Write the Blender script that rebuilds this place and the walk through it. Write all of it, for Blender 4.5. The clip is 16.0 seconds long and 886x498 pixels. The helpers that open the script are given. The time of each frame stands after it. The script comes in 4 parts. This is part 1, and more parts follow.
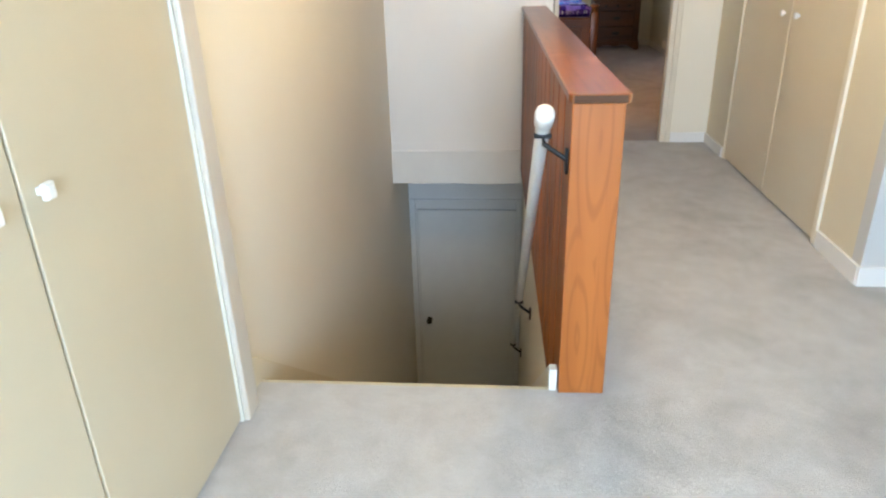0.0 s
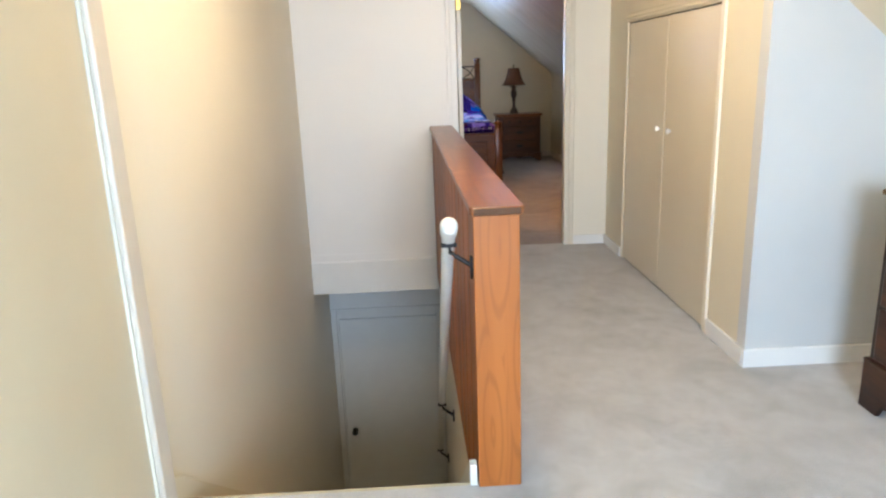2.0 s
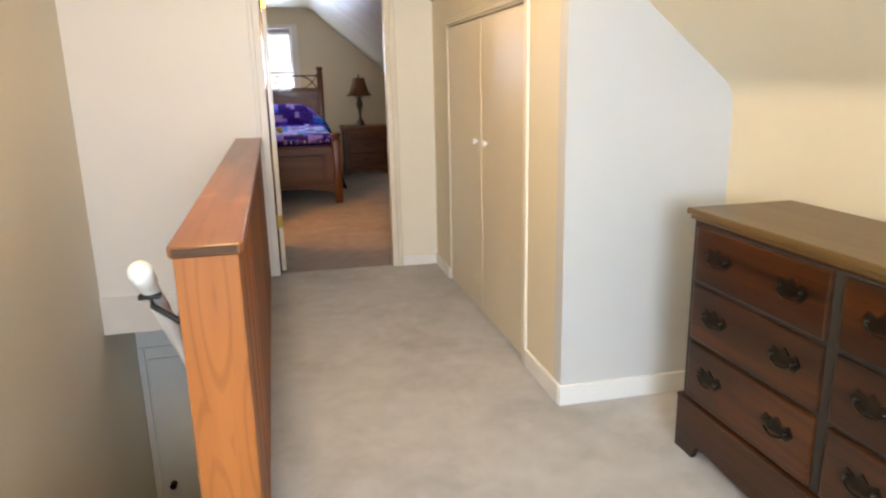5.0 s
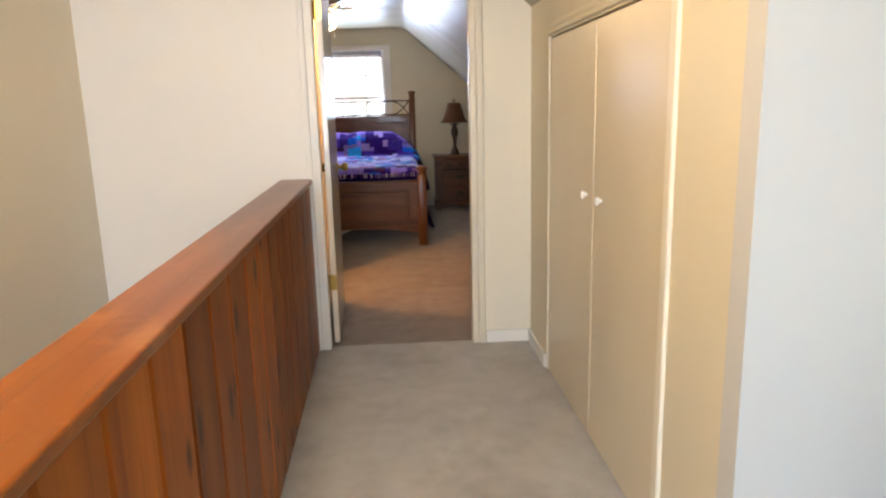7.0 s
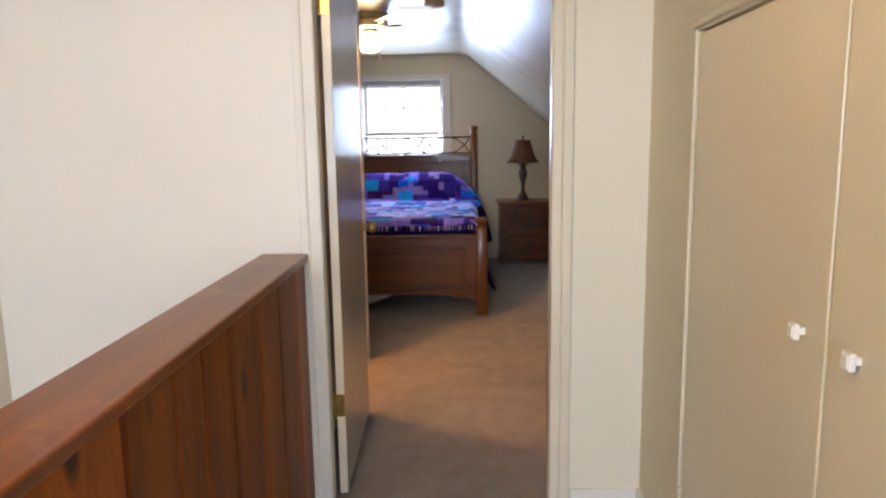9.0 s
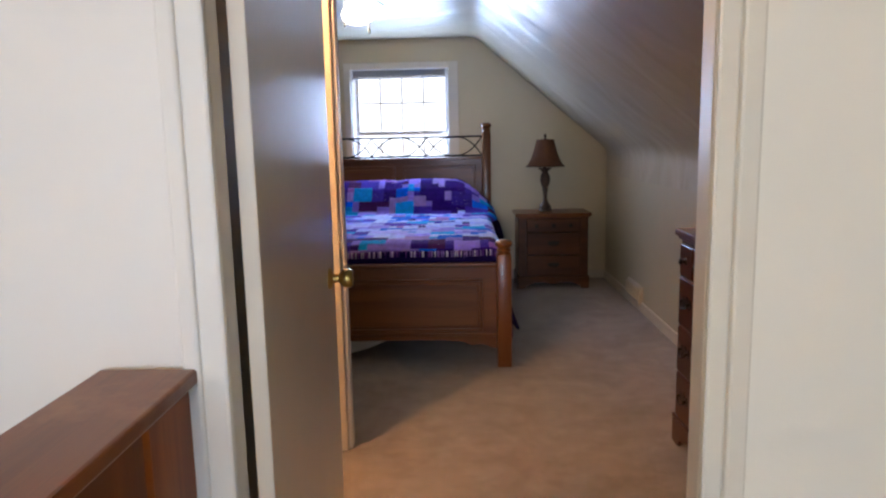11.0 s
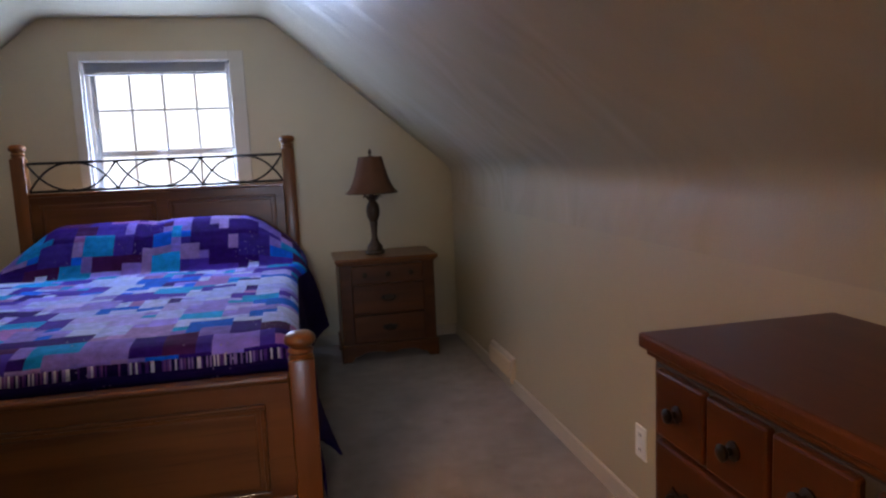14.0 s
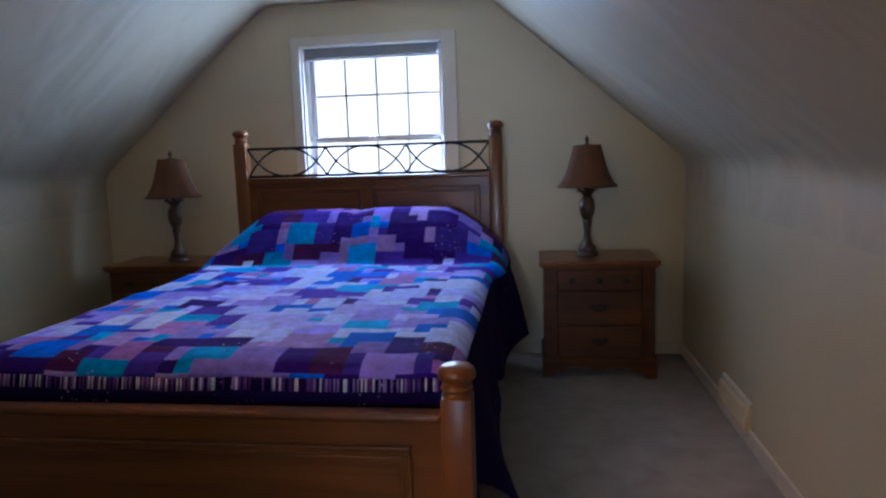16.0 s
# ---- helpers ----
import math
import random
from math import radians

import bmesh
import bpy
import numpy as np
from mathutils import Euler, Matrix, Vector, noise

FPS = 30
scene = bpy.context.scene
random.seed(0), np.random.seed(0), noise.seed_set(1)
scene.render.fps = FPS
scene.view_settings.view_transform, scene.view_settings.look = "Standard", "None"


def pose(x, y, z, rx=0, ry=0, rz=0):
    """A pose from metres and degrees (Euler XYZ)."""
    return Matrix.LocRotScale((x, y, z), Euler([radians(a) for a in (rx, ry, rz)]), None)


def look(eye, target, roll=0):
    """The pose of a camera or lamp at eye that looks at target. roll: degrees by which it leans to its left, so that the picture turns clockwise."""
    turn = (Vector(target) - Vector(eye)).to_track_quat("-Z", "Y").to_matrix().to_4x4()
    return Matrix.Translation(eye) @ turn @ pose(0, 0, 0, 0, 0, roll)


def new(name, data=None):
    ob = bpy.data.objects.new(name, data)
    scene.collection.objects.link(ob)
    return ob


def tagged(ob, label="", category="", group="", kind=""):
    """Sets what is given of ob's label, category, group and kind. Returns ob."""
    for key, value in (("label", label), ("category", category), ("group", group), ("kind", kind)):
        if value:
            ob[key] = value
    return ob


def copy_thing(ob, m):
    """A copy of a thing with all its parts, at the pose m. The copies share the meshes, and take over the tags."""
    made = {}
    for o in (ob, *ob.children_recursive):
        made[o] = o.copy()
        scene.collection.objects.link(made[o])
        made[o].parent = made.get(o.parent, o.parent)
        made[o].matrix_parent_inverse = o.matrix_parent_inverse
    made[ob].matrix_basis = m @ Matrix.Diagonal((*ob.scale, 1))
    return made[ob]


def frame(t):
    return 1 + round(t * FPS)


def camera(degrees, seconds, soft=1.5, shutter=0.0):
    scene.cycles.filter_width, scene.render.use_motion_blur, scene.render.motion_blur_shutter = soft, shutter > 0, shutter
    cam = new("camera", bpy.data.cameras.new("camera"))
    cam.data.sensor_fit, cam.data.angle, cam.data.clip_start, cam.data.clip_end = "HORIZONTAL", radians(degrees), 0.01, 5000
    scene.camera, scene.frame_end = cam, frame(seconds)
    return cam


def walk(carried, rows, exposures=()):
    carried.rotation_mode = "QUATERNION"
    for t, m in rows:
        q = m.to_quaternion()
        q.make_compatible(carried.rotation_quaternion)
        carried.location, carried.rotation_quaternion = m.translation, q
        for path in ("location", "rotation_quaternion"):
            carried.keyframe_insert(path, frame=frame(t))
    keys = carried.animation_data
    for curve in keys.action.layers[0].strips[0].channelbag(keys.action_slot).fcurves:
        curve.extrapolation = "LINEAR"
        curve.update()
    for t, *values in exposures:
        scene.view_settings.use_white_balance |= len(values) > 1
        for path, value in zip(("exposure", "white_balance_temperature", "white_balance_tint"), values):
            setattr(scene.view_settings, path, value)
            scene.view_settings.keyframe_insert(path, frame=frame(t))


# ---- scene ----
cam = camera(66.3, 16.0, 2.3, 0.0)
PATH = [
    (0, (-0.32, -1.787, 1.272), (-0.489, 0.038, 0.471), -1.6),
    (0.5, (-0.333, -1.819, 1.294), (-0.47, 0.049, 0.593), -1.7),
    (1, (-0.336, -1.859, 1.306), (-0.437, 0.044, 0.7), -1.7),
    (1.5, (-0.322, -1.879, 1.311), (-0.372, 0.045, 0.767), -2.0),
    (2, (-0.29, -1.936, 1.319), (-0.227, -0.003, 0.809), -2.1),
    (2.5, (-0.24, -2.011, 1.332), (-0.001, -0.087, 0.84), -2.1),
    (3, (-0.183, -2.021, 1.323), (0.241, -0.128, 0.836), -2.0),
    (5.5, (0.227, -1.313, 1.263), (0.641, 0.583, 0.778), -0.9),
    (6, (0.326, -1.072, 1.26), (0.615, 0.851, 0.792), -1.1),
    (6.5, (0.377, -0.779, 1.278), (0.576, 1.16, 0.827), -1.3),
    (7, (0.407, -0.501, 1.287), (0.534, 1.451, 0.872), -1.4),
    (7.5, (0.469, -0.194, 1.289), (0.515, 1.767, 0.9), -1.4),
    (8, (0.501, 0.074, 1.282), (0.49, 2.043, 0.932), -0.8),
    (8.5, (0.503, 0.421, 1.298), (0.451, 2.395, 0.982), -0.7),
    (11, (0.407, 1.973, 1.283), (0.346, 3.949, 0.979), -1.2),
    (11.5, (0.403, 2.258, 1.308), (0.448, 4.234, 1.005), -1.4),
    (12, (0.386, 2.494, 1.312), (0.557, 4.466, 1.025), -1.8),
    (12.5, (0.434, 2.792, 1.308), (0.672, 4.758, 1.025), -2.1),
    (13, (0.474, 3.039, 1.304), (0.788, 4.995, 1.031), -2.2),
    (13.5, (0.546, 3.351, 1.294), (0.962, 5.289, 1.029), -2.4),
    (14, (0.654, 3.616, 1.271), (1.067, 5.555, 1.01), -2.5),
    (14.5, (0.722, 3.77, 1.278), (1.002, 5.731, 1.008), -2.2),
    (15, (0.772, 3.919, 1.29), (0.9, 5.895, 1.006), -1.9),
    (15.5, (0.809, 4.05, 1.28), (0.755, 6.03, 1.004), -2.0),
    (16, (0.842, 4.103, 1.287), (0.574, 6.065, 1.009), -1.9),
]
EXPOSURES = [(0, 0.12, 6600, 13), (3, 0.10, 6900, 16), (5.5, 0.02, 7900, 19), (8.5, 0.05, 7250, 18), (11, -0.08, 6350, 18), (11.5, -0.11, 6600, 19), (12, -0.28, 7350, 25), (13, -0.38, 7300, 25), (14, -0.42, 6500, 20), (16, -0.44, 5800, 15)]
walk(cam, [(t, look(e, g, r)) for t, e, g, r in PATH], EXPOSURES)

# ---- world and lights ----
world = bpy.data.worlds.new("world")
scene.world = world
world.use_nodes = True
wn = world.node_tree.nodes
sky = wn.new("ShaderNodeTexSky")
sky.sky_type, sky.sun_disc = "NISHITA", False
sky.sun_elevation, sky.sun_rotation = radians(40), radians(120)
wn["Background"].inputs["Strength"].default_value = 0.12
world.node_tree.links.new(sky.outputs[0], wn["Background"].inputs["Color"])


def lamp(name, kind, m, energy, color, **sizes):
    data = bpy.data.lights.new(name, kind)
    data.energy, data.color = energy, color
    if kind == "AREA":
        data.shape, data.size, data.size_y = "RECTANGLE", sizes["w"], sizes["h"]
    elif kind == "SUN":
        data.angle = radians(sizes["angle"])
    else:
        data.shadow_soft_size = sizes["r"]
    ob = new(name, data)
    ob.matrix_world = m
    return ob


SUN = Vector((math.sin(radians(120)) * math.cos(radians(40)), math.cos(radians(120)) * math.cos(radians(40)), math.sin(radians(40))))
lamp("sun", "SUN", look(SUN * 20, (0, 0, 0)), 1.0, (1, 0.96, 0.9), angle=12)
lamp("bedroom_window_daylight", "AREA", look((-0.15, 8.417, 1.38), (-0.15, 0, 0.9)), 82, (0.45, 0.66, 1.0), w=0.84, h=1.05)
lamp("landing_window_daylight", "AREA", look((0.05, -3.52, 1.35), (0.3, 0, -0.3)), 152, (0.52, 0.74, 1.0), w=1.0, h=1.1)
# Unseen bulb, added as a source for the landing's warm glow.
lamp("assumed_landing_bulb", "POINT", pose(-0.08, 0.6, 2.12), 57, (1.0, 0.78, 0.47), r=0.12)
lamp("side_room_bulb", "POINT", pose(-0.47, 4.14, 2.13), 112, (1.0, 0.56, 0.25), r=0.1)

# ---- materials ----


def nodes_of(name, rough, metal=0.0, coat=0.0, spec=0.5):
    m = bpy.data.materials.new(name)
    m.use_nodes = True
    nt = m.node_tree
    b = nt.nodes["Principled BSDF"]
    b.inputs["Roughness"].default_value, b.inputs["Metallic"].default_value = rough, metal
    b.inputs["Coat Weight"].default_value, b.inputs["Specular IOR Level"].default_value = coat, spec
    return m, nt, b


def add(nt, kind, **values):
    n = nt.nodes.new(kind)
    for k, v in values.items():
        n.inputs[k.replace("_", " ")].default_value = v
    return n


def bump_into(nt, b, height, strength, distance):
    n = add(nt, "ShaderNodeBump", Strength=strength, Distance=distance)
    nt.links.new(height, n.inputs["Height"])
    nt.links.new(n.outputs[0], b.inputs["Normal"])


def mixed(nt, fac, a, b):
    """A colour between a and b, by a node's output; a may be an output."""
    n = nt.nodes.new("ShaderNodeMix")
    n.data_type = "RGBA"
    if fac is not None:
        nt.links.new(fac, n.inputs[0])
    for s, v in ((6, a), (7, b)):
        if isinstance(v, tuple):
            n.inputs[s].default_value = (*v, 1)
        else:
            nt.links.new(v, n.inputs[s])
    return n.outputs[2]


def ramp(nt, src, lo, hi):
    n = add(nt, "ShaderNodeMapRange")
    n.inputs[1].default_value, n.inputs[2].default_value = lo, hi
    nt.links.new(src, n.inputs[0])
    return n.outputs[0]


def plain(name, col, col2=None, scale=3.0, rough=0.5, bump=0.15, fine=180.0, dist=0.001, metal=0.0, coat=0.0, spec=0.5, emit=0.0):
    """A painted, cast or woven surface: broad unevenness of colour, fine grain in relief."""
    m, nt, b = nodes_of(name, rough, metal, coat, spec)
    co = nt.nodes.new("ShaderNodeTexCoord").outputs["Object"]
    big = add(nt, "ShaderNodeTexNoise", Scale=scale, Detail=5.0, Roughness=0.6)
    small = add(nt, "ShaderNodeTexNoise", Scale=fine, Detail=2.0)
    for n in (big, small):
        nt.links.new(co, n.inputs["Vector"])
    c = mixed(nt, ramp(nt, big.outputs[0], 0.32, 0.68), col, col2 or tuple(x * 0.9 for x in col))
    nt.links.new(c, b.inputs["Base Color"])
    bump_into(nt, b, small.outputs[0], bump, dist)
    if emit:
        b.inputs["Emission Color"].default_value, b.inputs["Emission Strength"].default_value = (*col, 1), emit
    return m


def wood(name, dark, light, axis="z", rough=0.35, grain=1.0, knots=False, coat=0.15, worn=None, lines=0.45, vary=(0.78, 1.18), ovals=False, spec=0.32):
    """Timber with its grain along one axis of the piece; each piece takes another cut of the grain."""
    m, nt, b = nodes_of(name, rough, 0, coat * 0.4, spec)
    co = nt.nodes.new("ShaderNodeTexCoord").outputs["Object"]
    rnd = nt.nodes.new("ShaderNodeObjectInfo").outputs["Random"]
    off = nt.nodes.new("ShaderNodeVectorMath")
    off.operation = "MULTIPLY_ADD"
    off.inputs[1].default_value = (1, 1, 1)
    nt.links.new(co, off.inputs[0])
    spread = nt.nodes.new("ShaderNodeVectorMath")
    spread.operation = "SCALE"
    spread.inputs[0].default_value = (7.3, 3.1, 5.7)
    nt.links.new(rnd, spread.inputs["Scale"])
    nt.links.new(spread.outputs[0], off.inputs[2])

    def stretched(across, along):
        mp = nt.nodes.new("ShaderNodeMapping")
        mp.inputs["Scale"].default_value = [along if a == axis else across for a in "xyz"]
        nt.links.new(off.outputs[0], mp.inputs[0])
        return mp.outputs[0]

    fine = add(nt, "ShaderNodeTexNoise", Scale=1.0, Detail=6.0, Roughness=0.65, Distortion=0.3)
    nt.links.new(stretched(90 * grain, 3.0 * grain), fine.inputs["Vector"])
    broad = add(nt, "ShaderNodeTexNoise", Scale=1.0, Detail=3.0, Roughness=0.5, Distortion=0.8)
    nt.links.new(stretched(11 * grain, 0.9 * grain), broad.inputs["Vector"])
    c = mixed(nt, ramp(nt, broad.outputs[0], 0.3, 0.7), dark, light)
    c = mixed(nt, ramp(nt, fine.outputs[0], lines, lines + 0.4), c, tuple(x * 0.55 for x in dark))
    piece = nt.nodes.new("ShaderNodeHueSaturation")
    vmap = add(nt, "ShaderNodeMapRange")
    vmap.inputs[3].default_value, vmap.inputs[4].default_value = vary
    nt.links.new(rnd, vmap.inputs[0])
    nt.links.new(vmap.outputs[0], piece.inputs["Value"])
    nt.links.new(c, piece.inputs["Color"])
    c = piece.outputs[0]
    if ovals:
        eye = add(nt, "ShaderNodeTexVoronoi", Scale=1.0, Randomness=0.7)
        warp = nt.nodes.new("ShaderNodeVectorMath")
        warp.operation = "MULTIPLY_ADD"
        nt.links.new(broad.outputs["Color"], warp.inputs[0])
        warp.inputs[1].default_value = (0.35, 0.35, 0.35)
        nt.links.new(stretched(9.0, 1.5), warp.inputs[2])
        nt.links.new(warp.outputs[0], eye.inputs["Vector"])
        rings = nt.nodes.new("ShaderNodeMath")
        rings.operation = "MULTIPLY"
        rings.inputs[1].default_value = 26.0
        nt.links.new(eye.outputs["Distance"], rings.inputs[0])
        wave = nt.nodes.new("ShaderNodeMath")
        wave.operation = "SINE"
        nt.links.new(rings.outputs[0], wave.inputs[0])
        c = mixed(nt, ramp(nt, wave.outputs[0], 0.45, 2.2), c, tuple(x * 0.6 for x in dark))
    if knots:
        vor = add(nt, "ShaderNodeTexVoronoi", Scale=1.0, Randomness=1.0)
        spots = nt.nodes.new("ShaderNodeMapping")
        spots.inputs["Scale"].default_value = (0.9, 8.0, 3.2)
        nt.links.new(off.outputs[0], spots.inputs[0])
        nt.links.new(spots.outputs[0], vor.inputs["Vector"])
        c = mixed(nt, ramp(nt, vor.outputs["Distance"], 0.20, 0.10), c, (0.03, 0.009, 0.004))
    if worn:
        w = add(nt, "ShaderNodeTexNoise", Scale=4.0, Detail=6.0, Roughness=0.7)
        nt.links.new(off.outputs[0], w.inputs["Vector"])
        c = mixed(nt, ramp(nt, w.outputs[0], 0.55, 0.75), c, worn)
    nt.links.new(c, b.inputs["Base Color"])
    bump_into(nt, b, fine.outputs[0], 0.25, 0.0006)
    return m


def carpet_material(name, a, bcol, soil):
    m, nt, b = nodes_of(name, 0.95, 0, 0, 0.15)
    co = nt.nodes.new("ShaderNodeTexCoord").outputs["Object"]
    outs = []
    for s, d in ((2.0, 7), (9.0, 7), (60.0, 4), (420.0, 2)):
        n = add(nt, "ShaderNodeTexNoise", Scale=s, Detail=float(d), Roughness=0.65)
        nt.links.new(co, n.inputs["Vector"])
        outs.append(n.outputs[0])
    c = mixed(nt, ramp(nt, outs[1], 0.36, 0.66), a, bcol)
    c = mixed(nt, ramp(nt, outs[0], 0.48, 0.86), c, soil)
    c = mixed(nt, ramp(nt, outs[3], 0.4, 0.8), c, tuple(x * 0.6 for x in soil))
    nt.links.new(c, b.inputs["Base Color"])
    b.inputs["Sheen Weight"].default_value = 0.25
    h = nt.nodes.new("ShaderNodeMath")
    h.operation = "MULTIPLY_ADD"
    nt.links.new(outs[2], h.inputs[0])
    h.inputs[1].default_value = 1.5
    nt.links.new(outs[3], h.inputs[2])
    bump_into(nt, b, h.outputs[0], 0.6, 0.004)
    return m


def glass_material(name, tint, rough=0.0):
    m, nt, b = nodes_of(name, rough)
    b.inputs["Base Color"].default_value = (*tint, 1)
    b.inputs["Transmission Weight"].default_value, b.inputs["IOR"].default_value = 1.0, 1.45
    return m


def rolled_paint(name, col, col2, rough):
    """Satin ceiling paint with the long marks of a brush."""
    m, nt, b = nodes_of(name, rough, 0, 0, 0.30)
    co = nt.nodes.new("ShaderNodeTexCoord").outputs["Object"]
    mp = nt.nodes.new("ShaderNodeMapping")
    mp.inputs["Scale"].default_value, mp.inputs["Rotation"].default_value = (1.8, 2.6, 1.8), (0.0, 0.3, 0.6)
    nt.links.new(co, mp.inputs[0])
    streak = add(nt, "ShaderNodeTexNoise", Scale=1.0, Detail=2.0, Roughness=0.45, Distortion=0.5)
    nt.links.new(mp.outputs[0], streak.inputs["Vector"])
    fine = add(nt, "ShaderNodeTexNoise", Scale=140.0, Detail=2.0)
    nt.links.new(co, fine.inputs["Vector"])
    nt.links.new(mixed(nt, ramp(nt, streak.outputs[0], 0.0, 1.0), col, col2), b.inputs["Base Color"])
    r = add(nt, "ShaderNodeMapRange")
    r.inputs[1].default_value, r.inputs[2].default_value, r.inputs[3].default_value, r.inputs[4].default_value = 0.0, 1.0, rough - 0.12, rough + 0.14
    nt.links.new(streak.outputs[0], r.inputs[0])
    nt.links.new(r.outputs[0], b.inputs["Roughness"])
    h = nt.nodes.new("ShaderNodeMath")
    h.operation = "MULTIPLY_ADD"
    nt.links.new(streak.outputs[0], h.inputs[0])
    h.inputs[1].default_value = 55.0
    nt.links.new(fine.outputs[0], h.inputs[2])
    bump_into(nt, b, h.outputs[0], 0.6, 0.0009)
    return m


CREAM = plain("cream_wall_paint", (0.82, 0.77, 0.66), (0.79, 0.74, 0.63), 1.2, 0.55, 0.2, 120, 0.0012)
# White wall greyed below the doorway wall's white, to offset strong daylight on it.
GREYED_WHITE = plain("greyed_white_wall_paint", (0.61, 0.615, 0.61), (0.58, 0.585, 0.58), 1.2, 0.5, 0.2, 120, 0.0012)
DOORWALL = plain("white_wall_paint", (0.87, 0.86, 0.84), (0.84, 0.83, 0.81), 1.2, 0.5, 0.2, 120, 0.0012)
YELLOW = plain("yellow_cream_wall_paint", (0.73, 0.66, 0.505), (0.69, 0.62, 0.475), 1.2, 0.5, 0.2, 120, 0.0012)
BEIGE = plain("beige_wall_paint", (0.58, 0.497, 0.335), (0.535, 0.458, 0.31), 1.4, 0.42, 0.2, 110, 0.0012)
WHITE = plain("white_trim_paint", (0.83, 0.825, 0.80), (0.80, 0.79, 0.77), 6, 0.4, 0.15, 90, 0.001)
# Darker and yellower than the hall closet doors' cream.
LANDING_DOOR = plain("landing_cream_door_paint", (0.58, 0.51, 0.37), (0.55, 0.48, 0.35), 2, 0.38, 0.12, 70, 0.001)
DOORPAINT = plain("cream_door_paint", (0.72, 0.65, 0.51), (0.69, 0.62, 0.485), 2, 0.30, 0.12, 70, 0.001)
# Darker than the gable's beige: the slopes' shade is put into the paint.
CEILING = rolled_paint("shaded_satin_ceiling_paint", (0.41, 0.345, 0.24), (0.38, 0.32, 0.222), 0.36)
# Knee walls toned down likewise, close to the ceiling's colour.
KNEEPAINT = plain("toned_down_knee_wall_paint", (0.43, 0.36, 0.23), (0.40, 0.335, 0.215), 1.6, 0.42, 0.2, 110, 0.0012)
CARPET = carpet_material("grey_carpet", (0.62, 0.625, 0.64), (0.51, 0.51, 0.52), (0.29, 0.285, 0.28))
# The same carpet again, toned darker and warmer for the bedroom's dim warm light.
DIM_WARM_CARPET = carpet_material("dim_warm_carpet", (0.375, 0.312, 0.275), (0.27, 0.224, 0.198), (0.13, 0.11, 0.098))
PINE = wood("knotty_pine", (0.17, 0.040, 0.005), (0.37, 0.105, 0.012), "z", 0.42, 0.8, True, 0.05, None, 0.54, (0.6, 1.25), False, 0.2)
PINE_CAP = wood("pine_cap", (0.17, 0.045, 0.008), (0.28, 0.085, 0.016), "y", 0.3, 0.7, False, 0.15, (0.36, 0.14, 0.045), 0.5, (1.0, 1.02), False, 0.35)
PINE_POST = wood("pine_post", (0.30, 0.086, 0.018), (0.43, 0.136, 0.032), "z", 0.34, 0.6, False, 0.25, None, 0.6, (0.95, 1.05), True)
WORN_END = wood("worn_end_grain", (0.07, 0.032, 0.016), (0.14, 0.066, 0.034), "x", 0.6, 1.0, False, 0.0, None, 0.5, (1.0, 1.02), False, 0.2)
GROOVE = plain("dark_joint", (0.05, 0.016, 0.007), None, 5, 0.8)
CHERRY = wood("cherry_furniture", (0.10, 0.029, 0.0055), (0.195, 0.063, 0.0125), "x", 0.3, 0.8, False, 0.3, None, 0.55, (0.88, 1.1))
CHERRY_V = wood("cherry_upright", (0.10, 0.029, 0.0055), (0.195, 0.063, 0.0125), "z", 0.3, 0.8, False, 0.3, None, 0.55, (0.9, 1.1))
TRIM_BEIGE = plain("beige_trim_paint", (0.54, 0.465, 0.36), (0.48, 0.41, 0.32), 5, 0.4, 0.15, 90, 0.001)
# White trim toned down: shade on the window casing, too much light elsewhere.
TONED_DOWN_TRIM = plain("toned_down_white_trim_paint", (0.64, 0.59, 0.51), (0.59, 0.54, 0.47), 5, 0.4, 0.15, 90, 0.001)
BRASS = plain("aged_brass", (0.55, 0.38, 0.12), (0.42, 0.28, 0.09), 20, 0.28, 0.05, 200, 0.0005, 1.0)
OLD_BRASS = plain("dark_brass", (0.05, 0.038, 0.025), (0.028, 0.022, 0.016), 30, 0.4, 0.1, 200, 0.0005, 0.9)
IRON = plain("black_iron", (0.018, 0.017, 0.017), None, 20, 0.5, 0.1, 150, 0.0006, 0.6)
BRONZE = plain("bronzed_resin", (0.085, 0.045, 0.022), (0.04, 0.02, 0.012), 25, 0.4, 0.4, 60, 0.002, 0.3)
CERAMIC = plain("white_plastic", (0.82, 0.81, 0.77), None, 8, 0.3, 0.03)
SHADE = plain("rust_silk", (0.125, 0.044, 0.013), (0.10, 0.034, 0.010), 12, 0.75, 0.3, 300, 0.0008)
DARKGAP = plain("dark_gap", (0.03, 0.025, 0.02), None, 5, 0.9)
PANE = glass_material("window_glass", (1, 1, 1))
CUT_GLASS = glass_material("cut_glass", (0.95, 0.97, 1.0), 0.03)
VINYL = plain("white_vinyl", (0.82, 0.83, 0.84), None, 6, 0.35, 0.04)
BLIND = plain("grey_blind", (0.46, 0.47, 0.50), (0.40, 0.41, 0.44), 14, 0.6, 0.2)
GLOBE = plain("lit_frosted_glass", (1.0, 0.76, 0.46), None, 5, 0.4, 0.02, emit=54.0)
BLADE = wood("oak_fan_blade", (0.45, 0.25, 0.10), (0.60, 0.37, 0.17), "x", 0.4, 1.0, False, 0.1)
SHEET = plain("white_bed_linen", (0.78, 0.78, 0.76), (0.7, 0.7, 0.7), 8, 0.85, 0.3, 250, 0.001)
OUTSIDE = plain("bright_sky_haze", (0.93, 0.97, 1.0), (0.86, 0.95, 0.90), 0.25, 1.0, 0.0, emit=1.6)

